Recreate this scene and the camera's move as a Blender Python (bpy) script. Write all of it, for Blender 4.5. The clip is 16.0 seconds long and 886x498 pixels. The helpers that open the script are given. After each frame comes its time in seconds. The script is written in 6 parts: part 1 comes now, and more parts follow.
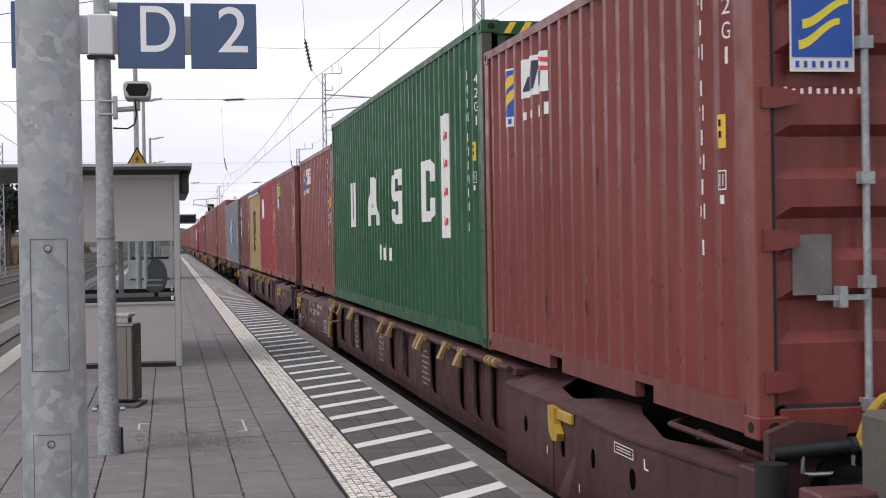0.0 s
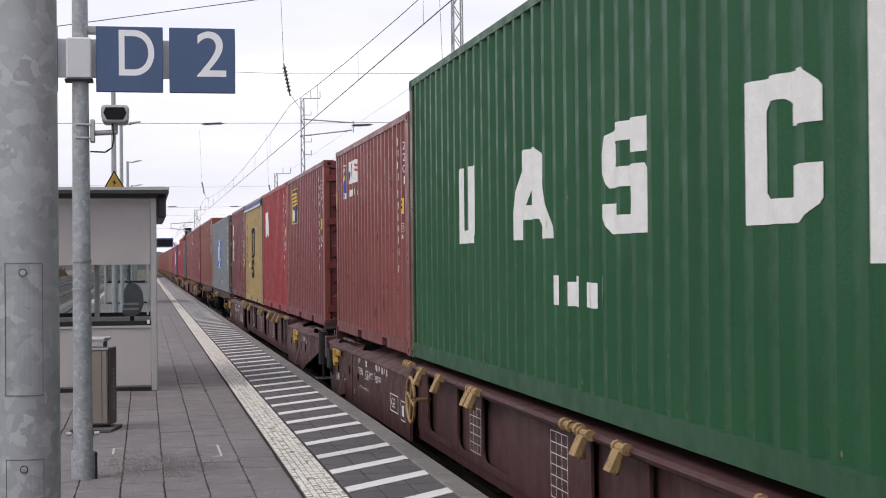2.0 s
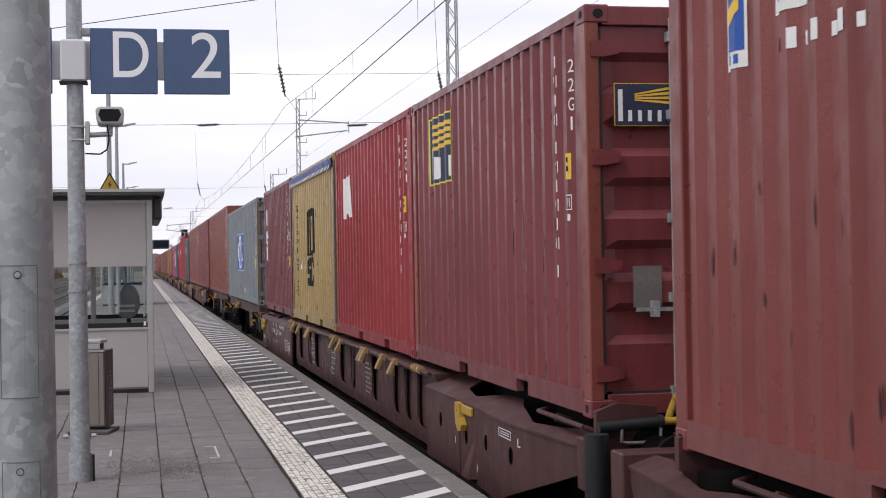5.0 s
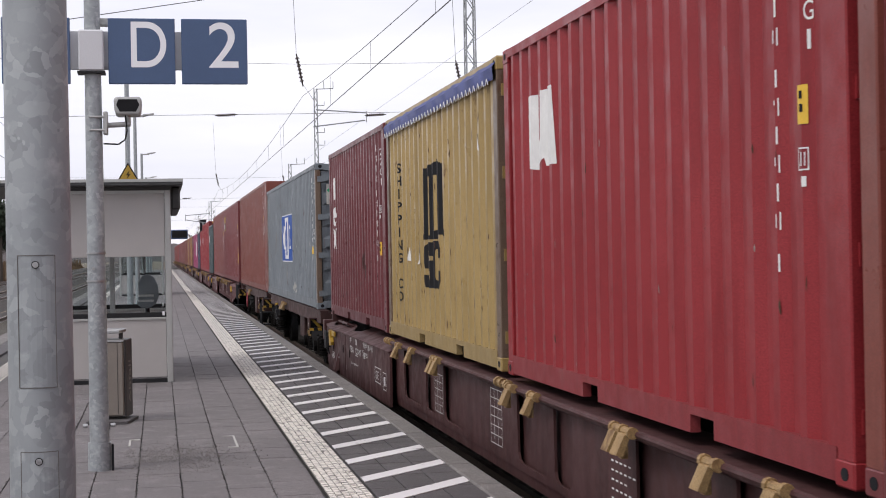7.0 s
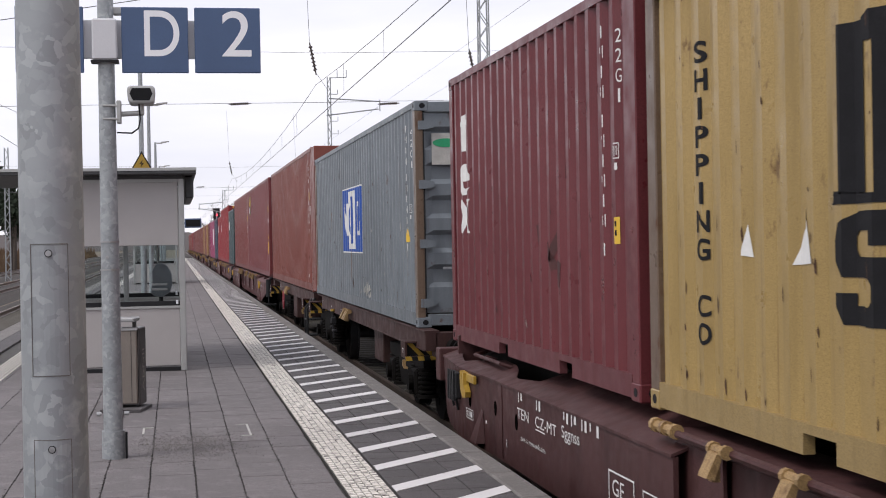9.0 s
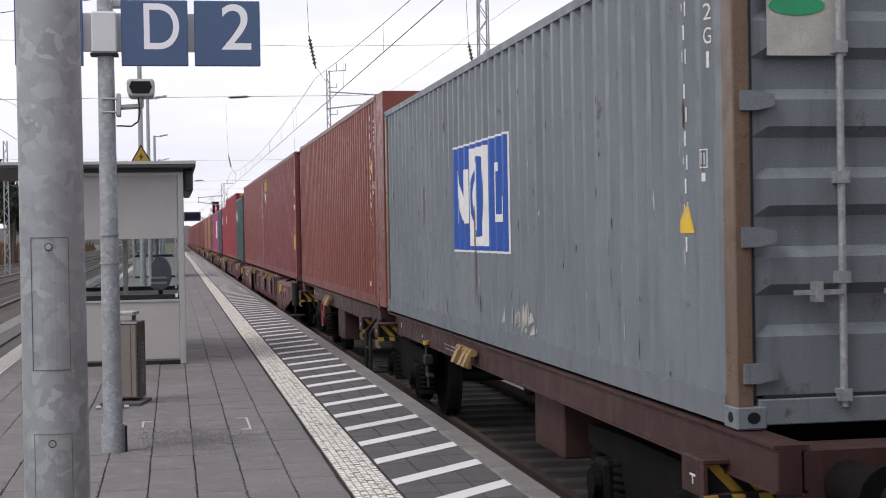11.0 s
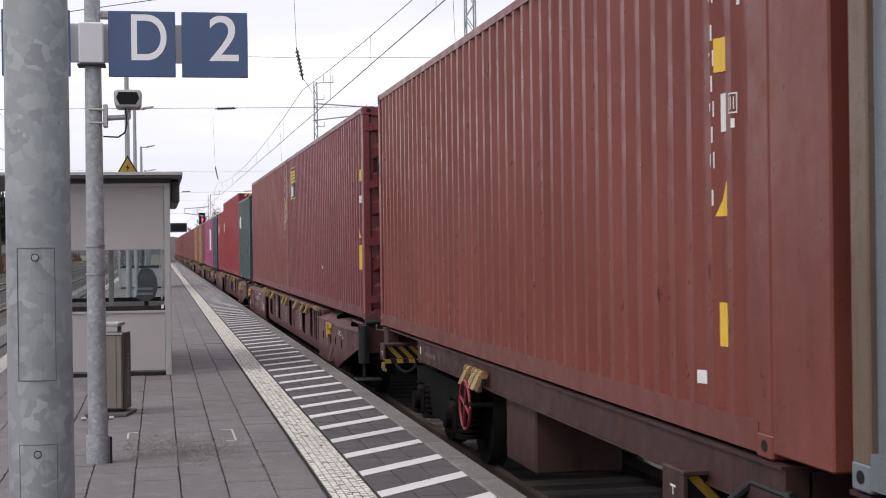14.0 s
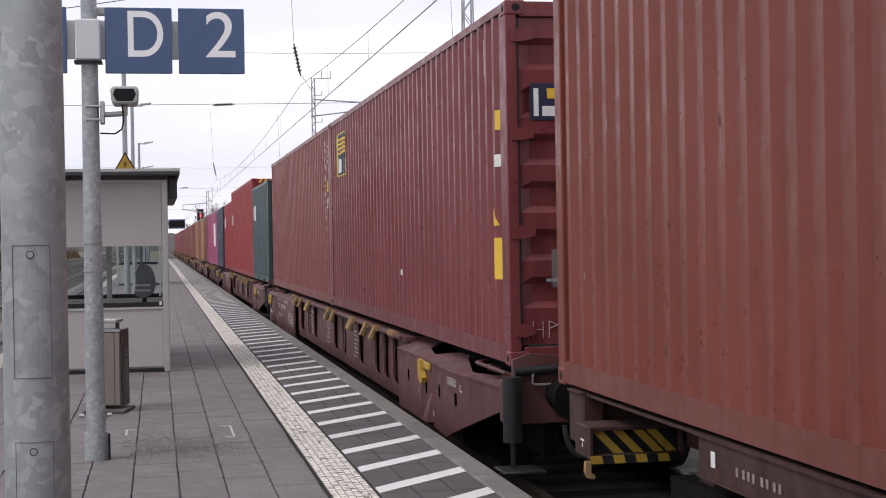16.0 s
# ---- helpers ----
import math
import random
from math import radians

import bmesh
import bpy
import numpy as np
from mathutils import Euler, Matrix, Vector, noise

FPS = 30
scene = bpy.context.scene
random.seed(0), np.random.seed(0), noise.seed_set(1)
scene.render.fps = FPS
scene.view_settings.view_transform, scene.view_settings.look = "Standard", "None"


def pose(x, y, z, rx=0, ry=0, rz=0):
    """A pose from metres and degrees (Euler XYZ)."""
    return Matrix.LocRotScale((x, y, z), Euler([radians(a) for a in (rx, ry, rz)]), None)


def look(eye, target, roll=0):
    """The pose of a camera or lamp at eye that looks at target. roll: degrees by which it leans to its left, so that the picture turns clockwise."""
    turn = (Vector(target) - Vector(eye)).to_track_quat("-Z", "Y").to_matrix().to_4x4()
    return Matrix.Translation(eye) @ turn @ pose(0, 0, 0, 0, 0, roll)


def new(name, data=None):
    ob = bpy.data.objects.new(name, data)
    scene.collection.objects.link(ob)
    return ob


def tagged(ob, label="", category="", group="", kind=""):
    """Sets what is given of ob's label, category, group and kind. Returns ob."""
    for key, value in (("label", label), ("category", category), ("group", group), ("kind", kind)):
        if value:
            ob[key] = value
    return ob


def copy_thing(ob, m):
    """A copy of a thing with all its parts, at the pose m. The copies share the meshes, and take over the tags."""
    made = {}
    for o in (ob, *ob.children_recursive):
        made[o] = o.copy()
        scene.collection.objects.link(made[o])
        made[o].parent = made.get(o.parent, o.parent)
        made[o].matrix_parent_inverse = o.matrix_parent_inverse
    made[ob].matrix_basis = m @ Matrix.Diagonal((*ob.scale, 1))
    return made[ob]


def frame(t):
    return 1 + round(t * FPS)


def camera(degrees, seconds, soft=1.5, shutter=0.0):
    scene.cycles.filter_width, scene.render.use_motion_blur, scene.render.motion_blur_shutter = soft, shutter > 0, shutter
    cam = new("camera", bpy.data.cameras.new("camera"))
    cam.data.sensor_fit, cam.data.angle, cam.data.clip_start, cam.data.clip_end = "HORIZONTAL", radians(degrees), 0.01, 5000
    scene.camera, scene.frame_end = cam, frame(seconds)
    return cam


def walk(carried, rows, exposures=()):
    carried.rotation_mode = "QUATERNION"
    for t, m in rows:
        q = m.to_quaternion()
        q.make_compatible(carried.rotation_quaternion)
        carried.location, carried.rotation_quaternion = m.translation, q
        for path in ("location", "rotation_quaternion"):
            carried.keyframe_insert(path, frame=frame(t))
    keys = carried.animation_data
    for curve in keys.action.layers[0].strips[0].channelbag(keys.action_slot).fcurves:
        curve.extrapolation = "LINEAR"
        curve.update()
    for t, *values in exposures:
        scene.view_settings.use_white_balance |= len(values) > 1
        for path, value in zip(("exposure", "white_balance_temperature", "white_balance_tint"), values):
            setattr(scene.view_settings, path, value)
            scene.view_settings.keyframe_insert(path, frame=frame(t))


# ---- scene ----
cam = camera(33.1, 16.0, soft=1.0, shutter=0.1)
PATH = [
    (0.0, pose(-0.008, -0.006, 1.608, 89.489, 0.928, -10.456)),
    (0.5, pose(-0.005, -0.006, 1.610, 89.647, 0.941, -10.631)),
    (1.0, pose(-0.004, -0.007, 1.612, 89.877, 0.673, -10.886)),
    (1.5, pose(-0.004, -0.015, 1.612, 90.213, 0.592, -11.121)),
    (2.0, pose(-0.005, -0.014, 1.611, 90.455, 0.554, -11.315)),
    (2.5, pose(-0.003, -0.004, 1.609, 90.478, 0.598, -11.467)),
    (3.0, pose(-0.001, 0.003, 1.612, 90.490, 0.467, -11.649)),
    (5.5, pose(-0.002, -0.013, 1.610, 90.423, 1.069, -11.384)),
    (6.0, pose(-0.002, -0.009, 1.610, 90.321, 0.964, -11.149)),
    (6.5, pose(-0.002, -0.004, 1.609, 90.182, 1.062, -10.930)),
    (7.0, pose(0.001, -0.001, 1.609, 90.052, 1.070, -10.757)),
    (7.5, pose(0.000, 0.001, 1.610, 89.939, 0.976, -10.602)),
    (8.0, pose(-0.006, 0.016, 1.608, 89.803, 0.911, -10.477)),
    (8.5, pose(-0.000, 0.007, 1.610, 89.682, 0.933, -10.319)),
    (9.0, pose(0.004, -0.001, 1.609, 89.631, 1.044, -10.246)),
    (9.5, pose(0.002, 0.004, 1.608, 89.576, 0.976, -10.173)),
    (12.0, pose(0.000, 0.014, 1.611, 89.337, 0.927, -10.436)),
    (12.5, pose(0.001, 0.005, 1.611, 89.467, 0.823, -10.560)),
    (13.0, pose(-0.000, -0.001, 1.611, 89.607, 0.765, -10.665)),
    (13.5, pose(-0.001, 0.001, 1.611, 89.743, 0.666, -10.743)),
    (14.0, pose(-0.001, 0.004, 1.610, 89.845, 0.747, -10.794)),
    (14.5, pose(-0.001, 0.010, 1.610, 89.891, 0.757, -10.836)),
    (15.0, pose(0.003, 0.008, 1.609, 89.850, 0.912, -10.849)),
    (15.5, pose(0.003, 0.009, 1.610, 89.733, 0.833, -10.857)),
    (16.0, pose(0.006, 0.005, 1.611, 89.668, 0.952, -10.854)),
]
walk(cam, PATH)

# way of the train: seconds and the place of its zero mark along the track
TRAIN = [
    (0.0, 51.013),
    (0.5, 48.594),
    (1.0, 46.180),
    (1.5, 43.780),
    (2.0, 41.402),
    (2.5, 39.018),
    (3.0, 36.633),
    (3.2, 35.679),
    (5.3, 25.900),
    (5.5, 24.965),
    (6.0, 22.625),
    (6.5, 20.242),
    (7.0, 17.826),
    (7.5, 15.411),
    (8.0, 13.023),
    (8.1, 12.545),
    (8.5, 10.633),
    (9.0, 8.230),
    (9.5, 5.789),
    (9.7, 4.813),
    (11.8, -5.310),
    (12.0, -6.228),
    (12.5, -8.507),
    (13.0, -10.745),
    (13.5, -12.945),
    (14.0, -15.128),
    (14.5, -17.279),
    (15.0, -19.420),
    (15.5, -21.557),
    (16.0, -23.680),
]

# ---- light ----
world = bpy.data.worlds.new("overcast")
scene.world = world
world.use_nodes = True
wn, wl = world.node_tree.nodes, world.node_tree.links
bg = wn["Background"]
sky = wn.new("ShaderNodeTexSky")
sky.sky_type, sky.sun_disc = "NISHITA", False
sky.sun_elevation, sky.sun_rotation = radians(52), radians(245)
sky_gain = wn.new("ShaderNodeMix")
sky_gain.data_type, sky_gain.blend_type = "RGBA", "MULTIPLY"
sky_gain.inputs[0].default_value = 1.0
sky_gain.inputs[7].default_value = (0.10, 0.10, 0.10, 1)
wl.new(sky.outputs[0], sky_gain.inputs[6])
tc = wn.new("ShaderNodeTexCoord")
mp = wn.new("ShaderNodeMapping")
mp.inputs["Scale"].default_value = (1.2, 1.2, 6.0)
wl.new(tc.outputs["Generated"], mp.inputs[0])
cl = wn.new("ShaderNodeTexNoise")
cl.inputs["Scale"].default_value, cl.inputs["Detail"].default_value = 2.2, 6
wl.new(mp.outputs[0], cl.inputs["Vector"])
cr_ = wn.new("ShaderNodeValToRGB")
cr_.color_ramp.elements[0].position, cr_.color_ramp.elements[0].color = 0.30, (0.73, 0.725, 0.83, 1)
cr_.color_ramp.elements[1].position, cr_.color_ramp.elements[1].color = 0.62, (0.955, 0.93, 0.985, 1)
wl.new(cl.outputs[0], cr_.inputs[0])
wm = wn.new("ShaderNodeMix")
wm.data_type = "RGBA"
wm.inputs[0].default_value = 0.88
wl.new(sky_gain.outputs[2], wm.inputs[6])
wl.new(cr_.outputs[0], wm.inputs[7])
wl.new(wm.outputs[2], bg.inputs[0])
bg.inputs[1].default_value = 1.22
sun = new("sun", bpy.data.lights.new("sun", "SUN"))
sun.data.energy, sun.data.angle, sun.data.color = 1.6, radians(20), (1.0, 0.95, 0.92)
sun.matrix_world = look((-17.3, -8.2, 24.5), (0, 0, 0))


# ---- materials ----
def nodes_of(name):
    m = bpy.data.materials.new(name)
    m.use_nodes = True
    n, l = m.node_tree.nodes, m.node_tree.links
    return m, n, l, n["Principled BSDF"]


def noise_tex(n, l, scale, detail=5, stretch=(1, 1, 1), rough=0.55):
    t = n.new("ShaderNodeTexCoord")
    p = n.new("ShaderNodeMapping")
    p.inputs["Scale"].default_value = stretch
    x = n.new("ShaderNodeTexNoise")
    x.inputs["Scale"].default_value, x.inputs["Detail"].default_value, x.inputs["Roughness"].default_value = scale, detail, rough
    l.new(t.outputs["Object"], p.inputs[0])
    l.new(p.outputs[0], x.inputs["Vector"])
    return x.outputs[0]


def ramp(n, l, fac, lo, hi, a=(0, 0, 0, 1), b=(1, 1, 1, 1)):
    r = n.new("ShaderNodeValToRGB")
    r.color_ramp.elements[0].position, r.color_ramp.elements[0].color = lo, a
    r.color_ramp.elements[1].position, r.color_ramp.elements[1].color = hi, b
    l.new(fac, r.inputs[0])
    return r.outputs[0]


def mixed(n, l, fac, a, b):
    x = n.new("ShaderNodeMix")
    x.data_type = "RGBA"
    if isinstance(fac, float):
        x.inputs[0].default_value = fac
    else:
        l.new(fac, x.inputs[0])
    for s, c in ((x.inputs[6], a), (x.inputs[7], b)):
        if isinstance(c, tuple):
            s.default_value = (*c[:3], 1)
        else:
            l.new(c, s)
    return x.outputs[2]


def bump(n, l, bs, h, strength, dist=0.01):
    b = n.new("ShaderNodeBump")
    b.inputs["Strength"].default_value, b.inputs["Distance"].default_value = strength, dist
    l.new(h, b.inputs["Height"])
    l.new(b.outputs[0], bs.inputs["Normal"])


def paint(name, c, rust=0.5, rough=0.36, fade=0.25, metal=0.0, grime=0.45):
    """Weathered paint: large fading, streaks that run down, rust specks, fine grain."""
    m, n, l, bs = nodes_of(name)
    pale = tuple(min(1, v * (1 + fade) + 0.012) for v in c)
    dark = tuple(v * (1 - grime * 0.6) for v in c)
    col = mixed(n, l, ramp(n, l, noise_tex(n, l, 0.7, 4), 0.3, 0.7), c, pale)
    col = mixed(n, l, ramp(n, l, noise_tex(n, l, 2.6, 6, (3, 3, 0.35)), 0.5, 0.78), col, dark)
    if rust:
        f = ramp(n, l, noise_tex(n, l, 6.0, 9, (1, 1, 0.6), 0.68), 0.70 - 0.07 * rust, 0.76 - 0.05 * rust)
        col = mixed(n, l, f, col, (0.09, 0.035, 0.015))
        run = ramp(n, l, noise_tex(n, l, 3.2, 7, (7, 7, 0.22), 0.6), 0.66 - 0.03 * rust, 0.80 - 0.03 * rust, (0, 0, 0, 1), (0.75, 0.75, 0.75, 1))
        col = mixed(n, l, run, col, (0.11, 0.055, 0.03))
    g = noise_tex(n, l, 140, 3)
    col = mixed(n, l, ramp(n, l, g, 0.35, 0.75), col, dark)
    l.new(col, bs.inputs["Base Color"])
    bs.inputs["Metallic"].default_value = metal
    bs.inputs["Specular IOR Level"].default_value = 0.32
    l.new(ramp(n, l, noise_tex(n, l, 5, 5), 0.3, 0.75, (rough - 0.12,) * 3 + (1,), (min(1, rough + 0.2),) * 3 + (1,)), bs.inputs["Roughness"])
    bump(n, l, bs, noise_tex(n, l, 2.2, 4, (1, 1, 0.5)), 0.16, 0.025)
    return m


def plain(name, c, rough=0.6, metal=0.0, var=0.25, scale=8.0, grain=90.0, rel=0.15, spec=0.5):
    m, n, l, bs = nodes_of(name)
    lo, hi = tuple(v * (1 - var) for v in c), tuple(min(1, v * (1 + var)) for v in c)
    col = mixed(n, l, ramp(n, l, noise_tex(n, l, scale, 6), 0.3, 0.7), lo, hi)
    col = mixed(n, l, ramp(n, l, noise_tex(n, l, grain, 4), 0.3, 0.8), col, lo)
    l.new(col, bs.inputs["Base Color"])
    bs.inputs["Roughness"].default_value, bs.inputs["Metallic"].default_value = rough, metal
    bs.inputs["Specular IOR Level"].default_value = spec
    bump(n, l, bs, noise_tex(n, l, grain, 4), rel, 0.004)
    return m


def concrete(name, c, var=0.22, per_piece=0.16):
    """Paving: each piece a little lighter or darker, stains and aggregate."""
    m, n, l, bs = nodes_of(name)
    oi = n.new("ShaderNodeObjectInfo")
    ge = n.new("ShaderNodeNewGeometry")
    add = n.new("ShaderNodeMath")
    add.operation = "ADD"
    l.new(oi.outputs["Random"], add.inputs[0])
    l.new(ge.outputs["Random Per Island"], add.inputs[1])
    fr = n.new("ShaderNodeMath")
    fr.operation = "FRACT"
    l.new(add.outputs[0], fr.inputs[0])
    col = mixed(n, l, fr.outputs[0], tuple(v * (1 - per_piece) for v in c), tuple(v * (1 + per_piece) for v in c))
    t = n.new("ShaderNodeNewGeometry")
    def wnoise(scale, det):
        x = n.new("ShaderNodeTexNoise")
        x.inputs["Scale"].default_value, x.inputs["Detail"].default_value = scale, det
        l.new(t.outputs["Position"], x.inputs["Vector"])
        return x.outputs[0]
    col = mixed(n, l, ramp(n, l, wnoise(0.9, 6), 0.42, 0.72), col, tuple(v * (1 - var) for v in c))
    col = mixed(n, l, ramp(n, l, wnoise(5, 8), 0.50, 0.74), col, tuple(v * (1.15 + var) for v in c))
    col = mixed(n, l, ramp(n, l, wnoise(26, 8), 0.52, 0.70), col, tuple(v * 0.66 for v in c))
    col = mixed(n, l, ramp(n, l, wnoise(70, 4), 0.66, 0.72), col, tuple(v * 1.7 for v in c))
    fine = wnoise(160, 3)
    col = mixed(n, l, ramp(n, l, fine, 0.40, 0.68), col, tuple(v * 0.50 for v in c))
    l.new(col, bs.inputs["Base Color"])
    bs.inputs["Roughness"].default_value = 0.82
    bump(n, l, bs, fine, 0.3, 0.004)
    return m


def worn_white(name, c, under, lo, hi, scale):
    m, n, l, bs = nodes_of(name)
    t = n.new("ShaderNodeNewGeometry")
    x = n.new("ShaderNodeTexNoise")
    x.inputs["Scale"].default_value, x.inputs["Detail"].default_value, x.inputs["Roughness"].default_value = scale, 7, 0.65
    l.new(t.outputs["Position"], x.inputs["Vector"])
    l.new(mixed(n, l, ramp(n, l, x.outputs[0], lo, hi), c, under), bs.inputs["Base Color"])
    bs.inputs["Roughness"].default_value = 0.8
    return m


def galvanised(name):
    """Zinc with large pale and dark crystals."""
    m, n, l, bs = nodes_of(name)
    t = n.new("ShaderNodeTexCoord")
    w = n.new("ShaderNodeTexNoise")
    w.inputs["Scale"].default_value, w.inputs["Detail"].default_value = 9, 5
    l.new(t.outputs["Object"], w.inputs["Vector"])
    d = n.new("ShaderNodeVectorMath")
    d.operation = "MULTIPLY_ADD"
    l.new(w.outputs["Color"], d.inputs[0])
    d.inputs[1].default_value = (0.12, 0.12, 0.12)
    l.new(t.outputs["Object"], d.inputs[2])
    v = n.new("ShaderNodeTexVoronoi")
    v.inputs["Scale"].default_value = 34
    l.new(d.outputs[0], v.inputs["Vector"])
    sp = n.new("ShaderNodeSeparateColor")
    l.new(v.outputs["Color"], sp.inputs[0])
    col = mixed(n, l, ramp(n, l, sp.outputs[0], 0.5, 1.0), (0.33, 0.35, 0.36), (0.42, 0.44, 0.45))
    col = mixed(n, l, ramp(n, l, sp.outputs[1], 0.55, 1.2), col, (0.27, 0.285, 0.295))
    col = mixed(n, l, ramp(n, l, noise_tex(n, l, 3.5, 6), 0.45, 0.8), col, (0.23, 0.25, 0.265))
    col = mixed(n, l, ramp(n, l, noise_tex(n, l, 14, 8), 0.58, 0.76), col, (0.50, 0.52, 0.53))
    l.new(col, bs.inputs["Base Color"])
    bs.inputs["Metallic"].default_value, bs.inputs["Roughness"].default_value = 0.35, 0.55
    bump(n, l, bs, noise_tex(n, l, 60, 5), 0.12, 0.003)
    return m


